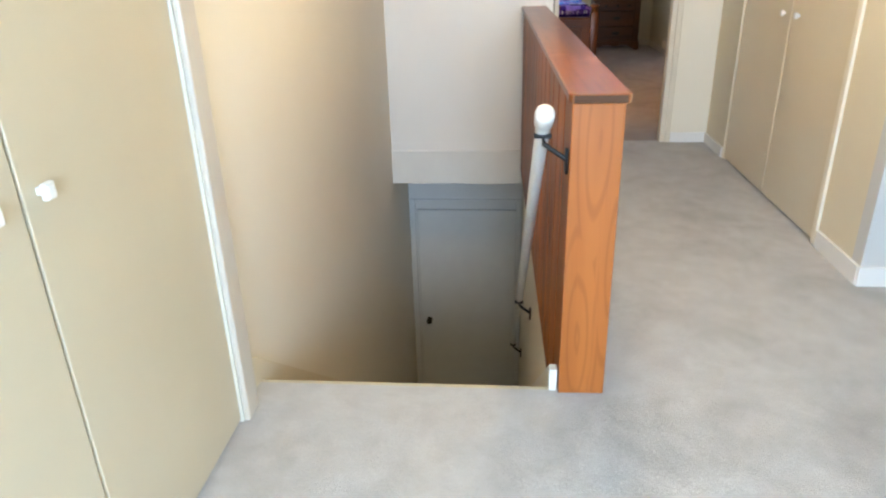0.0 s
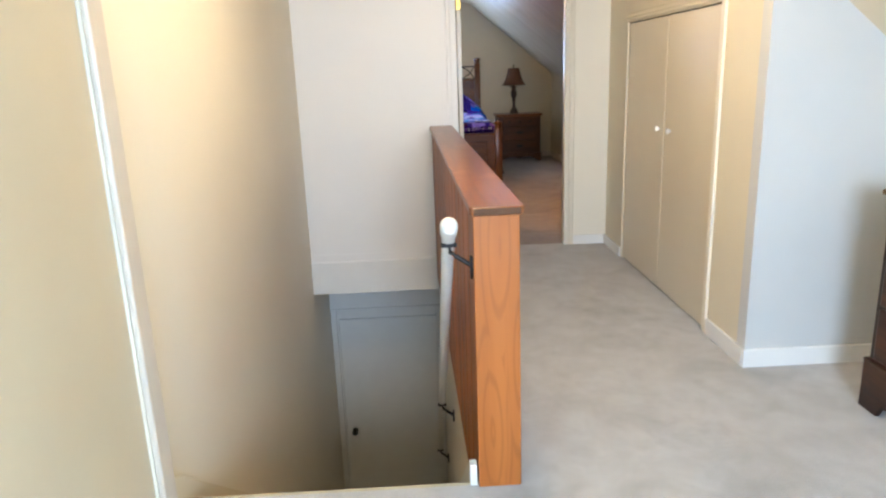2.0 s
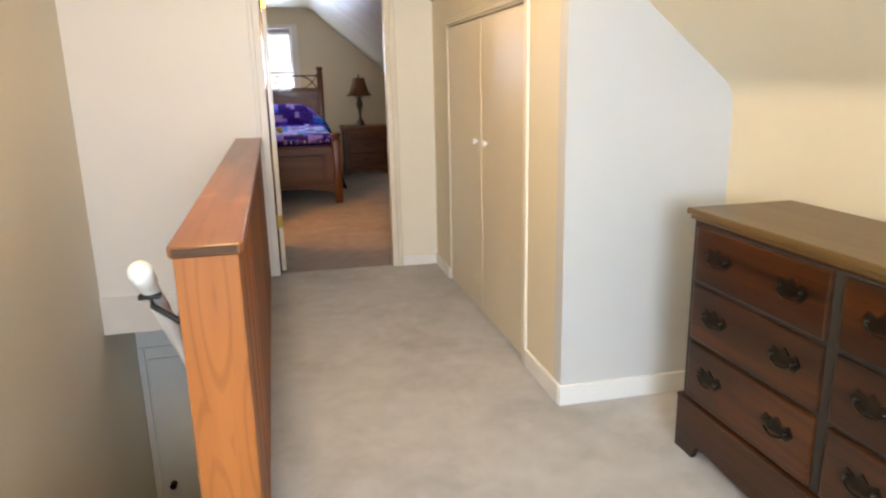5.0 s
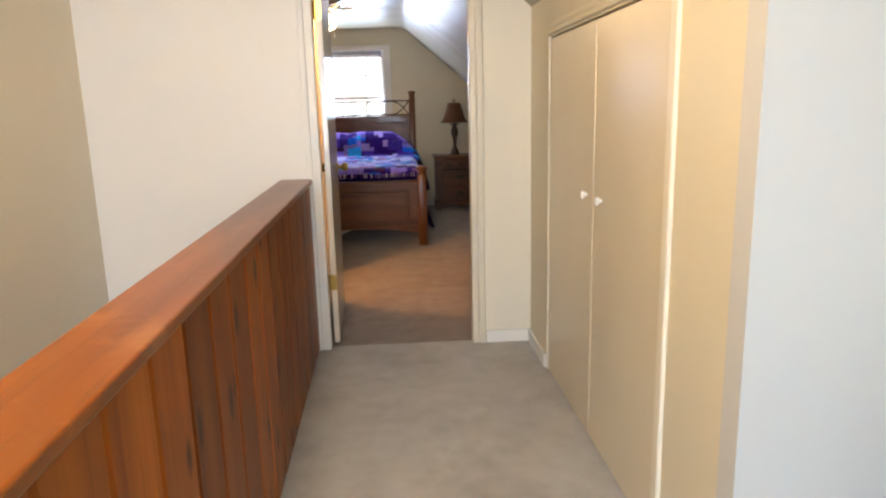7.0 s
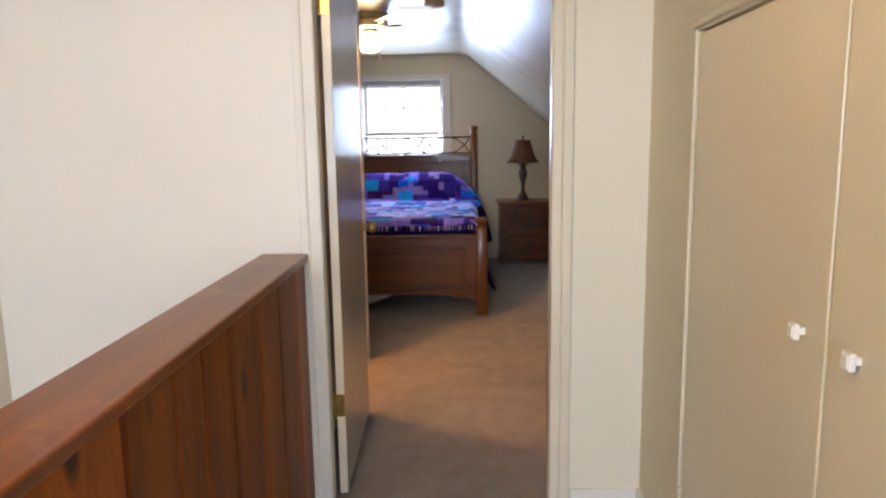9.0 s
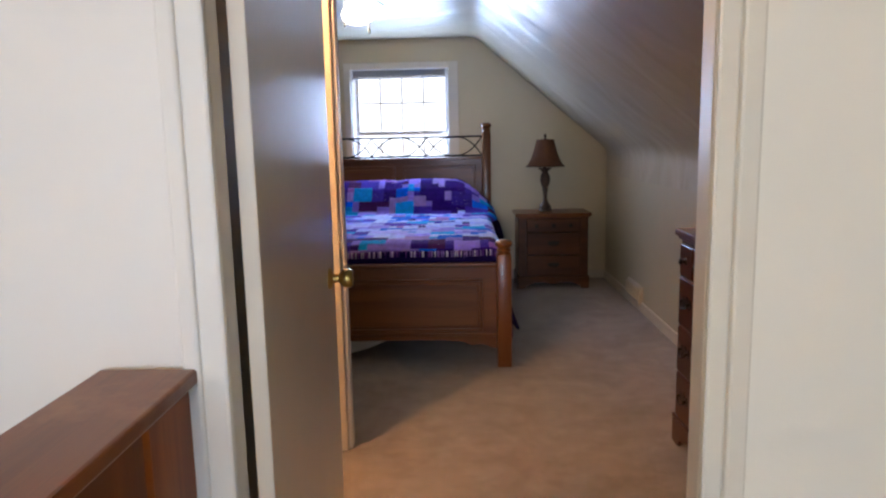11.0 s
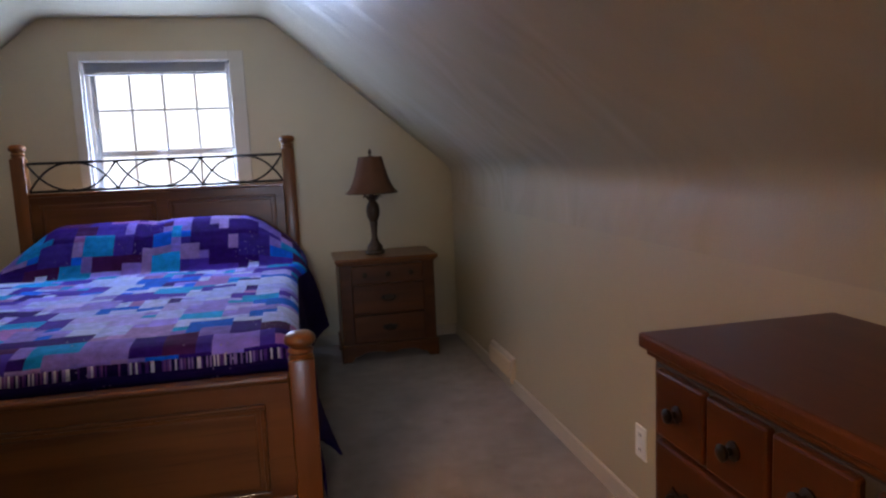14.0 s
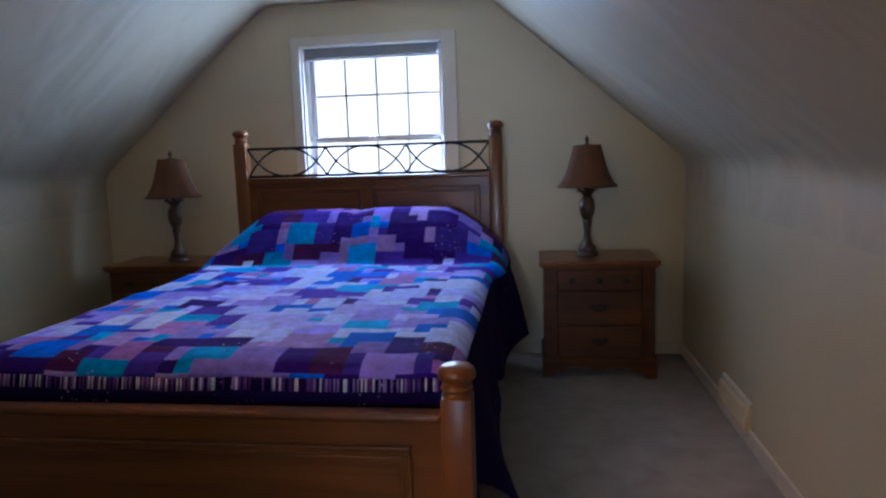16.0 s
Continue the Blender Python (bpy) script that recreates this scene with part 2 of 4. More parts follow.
# ---- mesh tools ----


def part(name, bm, material, parent=None, label="", smooth=False):
    me = bpy.data.meshes.new(name)
    bmesh.ops.recalc_face_normals(bm, faces=bm.faces)
    bm.to_mesh(me)
    bm.free()
    me.materials.append(material)
    if smooth:
        for p in me.polygons:
            p.use_smooth = True
        me.set_sharp_from_angle(angle=radians(40))
    ob = new(name, me)
    if parent is not None:
        ob.parent = parent
    if label:
        tagged(ob, label)
    return ob


def thing(name, m, label, category, group=""):
    ob = new(name)
    ob.empty_display_size = 0.1
    ob.matrix_world = m
    return tagged(ob, label, category, group)


def setting(ob, label, category):
    return tagged(ob, label, category, kind="structure")


def block(x0, x1, y0, y1, z0, z1, bevel=0.0, bm=None, seg=2):
    """A box between its limits, with rounded edges."""
    bm = bm or bmesh.new()
    r = bmesh.ops.create_cube(bm, size=1, matrix=Matrix.Translation(((x0 + x1) / 2, (y0 + y1) / 2, (z0 + z1) / 2)) @ Matrix.Diagonal((x1 - x0, y1 - y0, z1 - z0, 1)))
    if bevel:
        edges = list({e for v in r["verts"] for e in v.link_edges})
        bmesh.ops.bevel(bm, geom=edges, offset=bevel, segments=seg, affect="EDGES", profile=0.5)
    return bm


def prism(outline, axis, a0, a1, bm=None, bevel=0.0):
    """An outline drawn in the plane across an axis, pushed along that axis. axis y: (x, z); x: (y, z); z: (x, y)."""
    bm = bm or bmesh.new()
    place = {"y": lambda p, a: (p[0], a, p[1]), "x": lambda p, a: (a, p[0], p[1]), "z": lambda p, a: (p[0], p[1], a)}[axis]
    lo = [bm.verts.new(place(p, a0)) for p in outline]
    hi = [bm.verts.new(place(p, a1)) for p in outline]
    faces = [bm.faces.new(lo), bm.faces.new(hi[::-1])]
    n = len(outline)
    for i in range(n):
        faces.append(bm.faces.new((lo[i], hi[i], hi[(i + 1) % n], lo[(i + 1) % n])))
    if bevel:
        edges = list(set(faces[0].edges) | set(faces[1].edges))
        bmesh.ops.bevel(bm, geom=edges, offset=bevel, segments=2, affect="EDGES", profile=0.5)
    return bm


def lathe(profile, m=None, seg=20, bm=None, squash=1.0, phase=0.0):
    """A turned body from (radius, height) rows."""
    bm = bm or bmesh.new()
    m = m or Matrix()
    rings = []
    for r, z in profile:
        rings.append([bm.verts.new(m @ Vector((r * math.cos(phase + 2 * math.pi * i / seg), squash * r * math.sin(phase + 2 * math.pi * i / seg), z))) for i in range(seg)])
    for a, b in zip(rings, rings[1:]):
        for i in range(seg):
            bm.faces.new((a[i], a[(i + 1) % seg], b[(i + 1) % seg], b[i]))
    bm.faces.new(rings[0][::-1])
    bm.faces.new(rings[-1])
    return bm


def tube(points, r, seg=8, bm=None, closed=False):
    """A rod bent through points."""
    bm = bm or bmesh.new()
    pts = [Vector(p) for p in points]
    n = len(pts)
    rings = []
    for i, p in enumerate(pts):
        a = pts[(i - 1) % n] if closed or i else pts[0]
        b = pts[(i + 1) % n] if closed or i < n - 1 else pts[-1]
        d = (b - a).normalized()
        side = d.cross(Vector((0, 0, 1)) if abs(d.z) < 0.9 else Vector((0, 1, 0))).normalized()
        up = side.cross(d)
        rad = r(i / max(1, n - 1)) if callable(r) else r
        rings.append([bm.verts.new(p + rad * (side * math.cos(2 * math.pi * k / seg) + up * math.sin(2 * math.pi * k / seg))) for k in range(seg)])
    for i in range(n if closed else n - 1):
        a, b = rings[i], rings[(i + 1) % n]
        for k in range(seg):
            bm.faces.new((a[k], a[(k + 1) % seg], b[(k + 1) % seg], b[k]))
    if not closed:
        bm.faces.new(rings[0][::-1])
        bm.faces.new(rings[-1])
    return bm



# ---- the shell ----
KL, KR, KZ = -2.03, 1.76, 1.20
FL, FR, FZ = -0.83, 0.545, 2.245
Y0, Y1, YD = -3.6, 8.375, 3.04
SL, SR = -1.125, -0.135
LOW = -2.75


def rounded(path, r, steps=5):
    """A line of points with its bends rounded over a length r."""
    out = [Vector(path[0])]
    for a, b, c in zip(path, path[1:], path[2:]):
        a, b, c = Vector(a), Vector(b), Vector(c)
        p, q = b + (a - b).normalized() * r, b + (c - b).normalized() * r
        out += [p * (1 - s) ** 2 + 2 * b * s * (1 - s) + q * s * s for s in (i / steps for i in range(steps + 1))]
    return out + [Vector(path[-1])]


KNEE = KZ - 0.22


def attic_ceiling(name, kr, y0, y1, material, label):
    """Both slopes and the flat, with soft bends, down to the top of the knee walls."""
    under = rounded([(KL, KNEE), (KL, KZ + 0.01), (FL, FZ), (FR, FZ), (kr, KZ + 0.01), (kr, KNEE)], 0.07, 6)
    over = [(kr + 0.12, KNEE), (kr + 0.12, KZ + 0.08), (FR + 0.08, FZ + 0.16), (FL - 0.08, FZ + 0.16), (KL - 0.12, KZ + 0.08), (KL - 0.12, KNEE)]
    setting(part(name, prism([tuple(p) for p in under] + over, "y", y0, y1), material, smooth=True), label, "ceiling")


attic_ceiling("ceiling_landing", 1.785, Y0, 0.80, YELLOW, "sloped attic ceiling in cream paint over the landing")
attic_ceiling("ceiling_bedroom", 1.75, 0.80, Y1, CEILING, "sloped attic ceiling in satin beige paint with brush marks, darkened for its shade")


def slope(x, lift=0.05):
    """Height of the ceiling over x, and a little more, so that walls run into it."""
    if x < FL:
        z = FZ - (FL - x) * (FZ - KZ) / (FL - KL)
    elif x > FR:
        z = FZ - (x - FR) * (FZ - KZ) / (KR - FR)
    else:
        z = FZ
    return z + lift


def gable(name, y0, y1, hole, material, low, x0=KL - 0.1, x1=KR + 0.1):
    """A wall across the house with one opening (x0, x1, z0, z1)."""
    ha, hb, za, zb = hole
    bm = bmesh.new()

    def column(a, b, z0):
        tops = [(x, slope(x)) for x in sorted({a, b, *[k for k in (FL, FR) if a < k < b]})]
        prism([(b, z0), (a, z0)] + tops, "y", y0, y1, bm)

    column(x0, ha, low)
    column(hb, x1, 0 if low < 0 else low)
    column(ha, hb, zb)
    if za > 0:
        block(ha, hb, y0, y1, 0, za, bm=bm)
    return setting(part(name, bm, material), "painted plaster wall", "wall")


DOOR_L, DOOR_R, DOOR_H = 0.0, 0.795, 2.03
WIN = (-0.626, 0.300, 0.80, 1.99)
gable("wall_north", Y1, Y1 + 0.13, WIN, BEIGE, 0)
gable("wall_south", Y0 - 0.13, Y0, (-0.46, 0.56, 0.80, 1.95), CREAM, 0)
# the wall with the bedroom door: landing side and bedroom side
bm = bmesh.new()
for a, b, z0 in ((SL - 0.12, DOOR_L, 0.0), (DOOR_L, DOOR_R, DOOR_H)):
    xs = sorted({a, b, *[k for k in (FL, FR) if a < k < b]})
    prism([(b, z0), (a, z0)] + [(x, slope(x)) for x in xs], "y", YD, YD + 0.03, bm)
setting(part("wall_doorway_landing_side", bm, DOORWALL), "off-white painted wall around the bedroom doorway", "wall")
# Same wall as west of the door; cream stands for warm light here.
setting(part("wall_doorway_east", prism([(1.25, 0.0), (DOOR_R, 0.0), (DOOR_R, slope(DOOR_R)), (1.25, slope(1.25))], "y", YD, YD + 0.03), CREAM), "white wall beside the bedroom doorway, toned cream for its warm light", "wall")
gable("wall_doorway_bedroom_side", YD + 0.03, YD + 0.06, (DOOR_L, DOOR_R, 0, DOOR_H), BEIGE, 0)
# the low end of that wall over the stairs
bm = block(SL - 0.02, SR, YD - 0.004, 3.76, -0.30, 0.0)
setting(part("wall_stair_header", bm, DOORWALL), "off-white painted header over the foot of the stairs", "wall")
setting(part("trim_stair_header", block(SL, SR, YD - 0.024, YD - 0.004, -0.305, -0.055, 0.004), WHITE), "white painted board along the stair header", "trim")

setting(part("wall_knee_east_landing", block(1.785, 1.9, Y0, 0.785, 0, KNEE), YELLOW), "low cream knee wall under the slope", "wall")
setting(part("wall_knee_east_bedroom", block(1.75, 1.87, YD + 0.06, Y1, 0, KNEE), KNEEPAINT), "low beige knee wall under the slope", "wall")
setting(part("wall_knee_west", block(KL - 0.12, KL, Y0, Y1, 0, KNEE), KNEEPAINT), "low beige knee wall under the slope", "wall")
setting(part("wall_closet_return", prism([(1.11, 0), (1.11, slope(1.11)), (1.9, slope(1.9)), (1.9, 0)], "y", 0.785, 0.86), GREYED_WHITE), "white end of the built-in closet, greyed to offset the daylight on it", "wall")
# the closet front along the hall
CY0, CY1, CH = 1.235, 2.61, 1.572
for a, b, z in ((0.86, CY0, 0), (CY1, YD, 0), (CY0, CY1, CH)):
    setting(part("wall_hall_closet", block(1.112, 1.2, a, b, z, slope(1.11)), YELLOW), "yellowish cream painted closet wall along the hall", "wall")
# stairwell
bm = prism([(-0.10, -3.0), (3.88, -3.0), (3.88, slope(SL)), (-0.10, slope(SL))], "x", SL - 0.12, SL)
setting(part("wall_stair_west", bm, CREAM), "cream painted wall along the stairs", "wall")
setting(part("wall_stair_east", block(SR, 0.0, 0.06, 3.88, LOW, -0.26), CREAM), "cream painted wall below the half wall", "wall")
setting(part("wall_stair_foot", block(SL, SR, 3.80, 3.88, LOW, -0.30), WHITE), "white painted wall at the foot of the stairs", "wall")
# the west closet front on the landing
WX = -1.08
bm = block(WX - 0.1, WX, -0.19, -0.10, 0, slope(WX - 0.1))
block(WX - 0.1, WX, Y0, -1.43, 0, slope(WX - 0.1), bm=bm)
block(WX - 0.1, WX, -1.43, -0.19, 1.76, slope(WX - 0.1), bm=bm)
setting(part("wall_landing_closet", bm, CREAM), "cream painted closet wall on the landing", "wall")
# side room off the bedroom
PX, PY = -0.10, 4.85
JN, JF = 3.95, 4.70
bm = block(PX - 0.13, PX, YD + 0.06, JN, 0, slope(PX))
block(PX - 0.13, PX, JF + 0.02, PY, 0, slope(PX), bm=bm)
block(PX - 0.13, PX, JN, JF + 0.02, 2.0, slope(PX), bm=bm)
setting(part("wall_side_room_east", bm, BEIGE), "beige partition with a doorway to a side room", "wall")
xs = [KL, FL, PX - 0.13]
setting(part("wall_side_room_north", prism([(PX - 0.13, 0), (KL, 0)] + [(x, slope(x)) for x in xs], "y", PY - 0.12, PY), BEIGE), "beige partition across the attic", "wall")

# floors
bm = block(KL - 0.1, 1.9, Y0 - 0.1, 0.022, -0.26, 0)
block(SR + 0.006, 1.9, 0.022, YD, -0.26, 0, bm=bm)
# The painted tone steps at the doorway; the carpet itself runs on.
setting(part("floor_bedroom", block(KL - 0.1, 1.9, YD + 0.04, Y1 + 0.1, -0.26, 0), DIM_WARM_CARPET), "worn fitted carpet with soiled patches, toned taupe for the dim warm bedroom light", "floor")
block(KL - 0.1, 1.9, YD, YD + 0.04, -0.26, 0, bm=bm)
setting(part("floor", bm, CARPET), "worn grey-beige fitted carpet with soiled patches", "floor")
bm = bmesh.new()
for i in range(1, 14):
    block(SL, SR, 0.03 + (i - 1) * 0.236 - 0.02, 0.03 + i * 0.236, LOW, -0.196 * i, 0.012, bm)
# Pale gold assumed for the unseen treads, to bounce light up the stairwell.
STAIR_CARPET = carpet_material("gold_stair_carpet", (0.66, 0.59, 0.42), (0.58, 0.51, 0.35), (0.42, 0.36, 0.24))
setting(part("floor_lower", block(SL - 0.1, 0.0, 2.6, 4.0, LOW - 0.1, LOW), STAIR_CARPET), "carpeted landing at the foot of the stairs", "floor")
setting(part("stairs", bm, STAIR_CARPET), "steep flight of carpeted stairs going down", "stairs")

# ---- fittings of the landing ----
setting(part("trim_stair_nosing", tube([(SL + 0.002, 0.022, -0.02), (SR - 0.002, 0.022, -0.02)], 0.0215, 14), STAIR_CARPET, smooth=True), "rolled carpet edge at the top step", "trim")


def casing(name, pieces, material=None):
    """Moulded boards round an opening: (x0, x1, y0, y1, z0, z1) each."""
    bm = bmesh.new()
    for p in pieces:
        block(*p, bevel=0.006, bm=bm)
    return setting(part(name, bm, material or WHITE), "painted moulded casing board with chipped edges", "trim")


def half_wall():
    t = thing("half_wall", pose(0, 0, 0, 0, 0, 0.85), "chest-high half wall of varnished knotty pine boards beside the stairs", "half wall")
    tagged(t, kind="structure")
    part("core", block(-0.114, -0.021, 0.024, 3.03, -0.24, 0.9), GROOVE, t)
    part("end_board", block(-0.137, 0.002, 0.0, 0.022, 0.0, 0.904, 0.004), PINE_POST, t, "orange pine end board with cathedral grain")
    outline = [(-0.147, 0.002), (-0.139, -0.018), (0.006, -0.018), (0.015, 0.002), (0.015, 3.03), (-0.147, 3.03)]
    part("cap", prism(outline, "z", 0.905, 0.931, bevel=0.005), PINE_CAP, t, "worn varnished cap board")
    part("cap_end", block(-0.135, 0.002, -0.0205, -0.0165, 0.908, 0.928, 0.0015), WORN_END, t, "worn grey-brown end grain of the cap")
    joints = (0.024, 0.2, 0.39, 0.58, 0.77, 0.96, 1.15, 1.35, 1.53, 1.73, 1.92, 2.06, 2.23, 2.46, 2.66, 2.86, 3.03)
    for side, z0 in ((0, 0.004), (1, -0.205)):
        x0, x1 = ((-0.02, 0.0), (-0.135, -0.115))[side]
        for y0, y1 in zip(joints, joints[1:]):
            part("plank", block(x0, x1, y0 + 0.002, y1 - 0.002, z0, 0.904, 0.009, seg=1), PINE, t)


half_wall()


def handrail():
    a, b = Vector((-0.207, 0.012, 0.872)), Vector((-0.207, 3.32, -1.87))
    t = thing("handrail", pose(0, 0, 0), "white painted round handrail on dark iron brackets above the stairs", "handrail")
    part("rail", tube([a, b], 0.021, 16), CERAMIC, t, smooth=True)
    d = (a - b).normalized()
    cap = [a + d * s for s in (-0.05, -0.045, 0.0, 0.012, 0.022, 0.028)]
    radii = (0.022, 0.026, 0.0275, 0.026, 0.019, 0.007)
    bm = tube(cap, lambda s: radii[min(5, round(s * 5))], 18)
    part("end_cap", bm, CERAMIC, t, "bulbous white rubber end cap", True)
    for y in (0.07, 1.83, 3.22):
        p = a + (b - a) * ((y - a.y) / (b.y - a.y))
        bm = tube([p + Vector((0, 0, -0.02)), p + Vector((0.004, -0.004, -0.045)), p + Vector((0.03, -0.012, -0.062)), p + Vector((0.066, -0.02, -0.085))], 0.0075, 8)
        block(p.x - 0.024, p.x + 0.024, p.y - 0.014, p.y + 0.014, p.z - 0.028, p.z - 0.017, 0.003, bm)
        block(p.x + 0.062, p.x + 0.071, p.y - 0.034, p.y - 0.006, p.z - 0.125, p.z - 0.055, 0.003, bm)
        part("bracket", bm, IRON, t, smooth=True)


handrail()


def flush_door(name, m, w, h, thick, label, material=None):
    """A flush door leaf: local x along its width from the hinge, front towards -y."""
    t = thing(name, m, label, "door")
    tagged(t, kind="structure")
    part("leaf", block(0, w, 0, thick, 0, h, 0.0025), material or DOORPAINT, t)
    return t


def white_pull(parent, x, z, y=0.0):
    """A square pull with a dished face on a short neck."""
    bm = block(x - 0.006, x + 0.006, y - 0.014, y + 0.001, z - 0.007, z + 0.007, 0.002)
    block(x - 0.013, x + 0.013, y - 0.024, y - 0.012, z - 0.015, z + 0.015, 0.003, bm)
    block(x - 0.009, x + 0.009, y - 0.026, y - 0.0235, z - 0.0105, z + 0.0105, 0.001, bm)
    part("knob", bm, WHITE, parent, "small square white pull")


# closet doors along the hall (front towards -x)
for k, (y0, y1, ky) in enumerate(((1.908, 2.603, 1.983), (1.241, 1.904, 1.809))):
    d = flush_door("door_closet", pose(1.114 + 0.002 * k, y1, 0.012, 0, 0, -90), y1 - y0, CH - 0.02, 0.03, "flush cream painted closet door with a small white knob, closed")
    white_pull(d, y1 - ky, 0.935)
    for z in (0.22, 1.20):
        edge = (y1 - y0) * k + (0.003 if k else -0.003)
        bm = bmesh.new()
        for q in range(3):
            tube([(edge, -0.004, z + 0.026 * q), (edge, -0.004, z + 0.026 * q + 0.0235)], 0.0048, 8, bm)
        part("hinge", bm, DOORPAINT, d, "painted-over knuckle hinge", True)
casing("trim_hall_closet", [(1.101, 1.117, CY0 - 0.052, CY0 - 0.006, 0, CH + 0.05), (1.107, 1.117, CY1 + 0.002, CY1 + 0.016, 0, CH + 0.006)], CREAM)
casing("trim_hall_closet_head", [(1.098, 1.117, CY0 - 0.004, CY1 + 0.024, CH + 0.008, CH + 0.03), (1.103, 1.117, CY0 - 0.004, CY1 + 0.028, CH + 0.03, CH + 0.055)], YELLOW)
# Near-black slab that paints the shade in the gaps round the doors.
setting(part("trim_hall_closet_gap", block(1.15, 1.19, CY0, CY1, 0.001, CH), DARKGAP), "dark slab behind the hall closet doors, standing for the shade inside", "closet interior")
# closet doors on the landing (front towards +x)
for y0, y1, ky in ((-0.814, -0.193, -0.775), (-1.425, -0.822, -0.905)):
    d = flush_door("door_closet", pose(WX - 0.006, y0, 0.012, 0, 0, 90), y1 - y0, 1.745, 0.03, "flush closet door on the landing in a darker, yellower cream, closed", LANDING_DOOR)
    white_pull(d, ky - y0, 0.915)
# Near-black slab again, for the shade behind these doors.
setting(part("trim_landing_closet_gap", block(WX - 0.09, WX - 0.045, -1.43, -0.19, 0.001, 1.75), DARKGAP), "dark slab behind the landing closet doors, standing for the shade inside", "closet interior")
casing("trim_landing_closet", [(WX, WX + 0.018, -0.186, -0.10, 0, 1.76), (WX, WX + 0.018, -1.51, -1.434, 0, 1.76), (WX, WX + 0.016, -1.51, -0.10, 1.762, 1.83)], TONED_DOWN_TRIM)
# the sloping skirting of the stairs
bm = prism([(-0.098, 0.0), (-0.098, 0.10), (-0.03, 0.125), (0.03, 0.085), (3.2, -2.40), (3.2, -2.62)], "x", SL, SL + 0.026, bevel=0.006)
setting(part("trim_stair_skirting", bm, YELLOW), "cream painted sloping skirting board beside the stairs", "trim")
bm = prism([(0.012, -0.03), (0.012, 0.075), (0.045, 0.075), (3.2, -2.40), (3.2, -2.62), (0.03, -0.2)], "x", SR - 0.03, SR - 0.006, bevel=0.003)
setting(part("trim_stair_skirting_east", bm, CERAMIC), "white painted end of a sloping skirting board", "trim")


def board(name, x0, x1, y0, y1, h, label="painted wooden baseboard with a rounded top"):
    """A baseboard with a stepped, rounded top."""
    bm = block(x0, x1, y0, y1, 0, h, 0.004)
    return setting(part(name, bm, TRIM_BEIGE if y1 > YD + 0.05 else WHITE), label, "baseboard")


board("baseboard_return", 1.10, 1.785, 0.770, 0.785, 0.085)
board("baseboard_hall_near", 1.097, 1.112, 0.785, CY0 - 0.064, 0.085)
board("baseboard_hall_far", 1.098, 1.112, CY1 + 0.026, YD, 0.07)
board("baseboard_doorway", DOOR_R + 0.07, 1.098, YD - 0.013, YD, 0.07)
board("baseboard_landing_knee", 1.77, 1.785, Y0, 0.77, 0.085)
board("baseboard_bedroom_east", 1.736, 1.75, YD + 0.06, Y1, 0.075)
board("baseboard_bedroom_north", KL, 1.736, Y1 - 0.013, Y1, 0.075)
board("baseboard_bedroom_west", KL, KL + 0.013, PY, Y1 - 0.013, 0.075)
board("baseboard_side_room", KL, PX, PY, PY + 0.013, 0.075)

# door at the foot of the stairs (front towards -y)
d = flush_door("door_stair_foot", pose(-1.05, 3.768, LOW + 0.01), 0.862, 1.945, 0.03, "white painted flush door with a dark metal knob, closed", WHITE)
bm = lathe([(0.026, 0), (0.026, 0.005), (0.011, 0.012), (0.011, 0.03), (0.024, 0.038), (0.027, 0.05), (0.02, 0.062), (0.006, 0.065)], pose(0.072, 0, 0.851, 90, 0, 0), 18)
part("knob", bm, OLD_BRASS, d, "dark metal knob", True)
casing("trim_stair_foot_door", [(-1.122, -1.072, 3.774, 3.80, LOW, -0.70), (-1.07, -1.053, 3.784, 3.80, LOW, -0.79), (-0.186, -0.14, 3.774, 3.80, LOW, -0.70), (-1.07, -0.188, 3.772, 3.80, -0.79, -0.70)])

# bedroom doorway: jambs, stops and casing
# White trim, with the dim warm light on the east side put into its colour.
DIM_LIT_TRIM = plain("dim_lit_trim_paint", (0.73, 0.675, 0.56), (0.68, 0.625, 0.52), 5, 0.4, 0.15, 90, 0.001)
casing("trim_bedroom_doorway", [
    (DOOR_L - 0.055, DOOR_L - 0.024, YD - 0.02, YD - 0.003, 0, DOOR_H + 0.03), (DOOR_L - 0.026, DOOR_L + 0.018, YD - 0.012, YD - 0.002, 0, DOOR_H),
    (DOOR_L - 0.055, DOOR_R + 0.066, YD - 0.02, YD - 0.003, DOOR_H + 0.03, DOOR_H + 0.09)])
casing("trim_bedroom_doorway_east", [(DOOR_R + 0.03, DOOR_R + 0.066, YD - 0.02, YD - 0.003, 0, DOOR_H + 0.03), (DOOR_R - 0.004, DOOR_R + 0.032, YD - 0.012, YD - 0.002, 0, DOOR_H)], DIM_LIT_TRIM)
casing("trim_bedroom_jamb", [(DOOR_L - 0.012, DOOR_L + 0.016, YD, YD + 0.063, 0, DOOR_H), (DOOR_L, DOOR_R, YD, YD + 0.063, DOOR_H - 0.012, DOOR_H)])
casing("trim_bedroom_jamb_east", [(DOOR_R - 0.004, DOOR_R + 0.012, YD, YD + 0.063, 0, DOOR_H)], DIM_LIT_TRIM)
casing("trim_bedroom_doorway_inside", [(DOOR_R + 0.014, DOOR_R + 0.066, YD + 0.0615, YD + 0.075, 0, DOOR_H + 0.06), (DOOR_L - 0.006, DOOR_R + 0.006, YD + 0.0615, YD + 0.075, DOOR_H, DOOR_H + 0.06)])

DOORGREY = plain("glossy_door_paint", (0.72, 0.66, 0.57), (0.67, 0.615, 0.53), 2, 0.22, 0.15, 40, 0.0012)


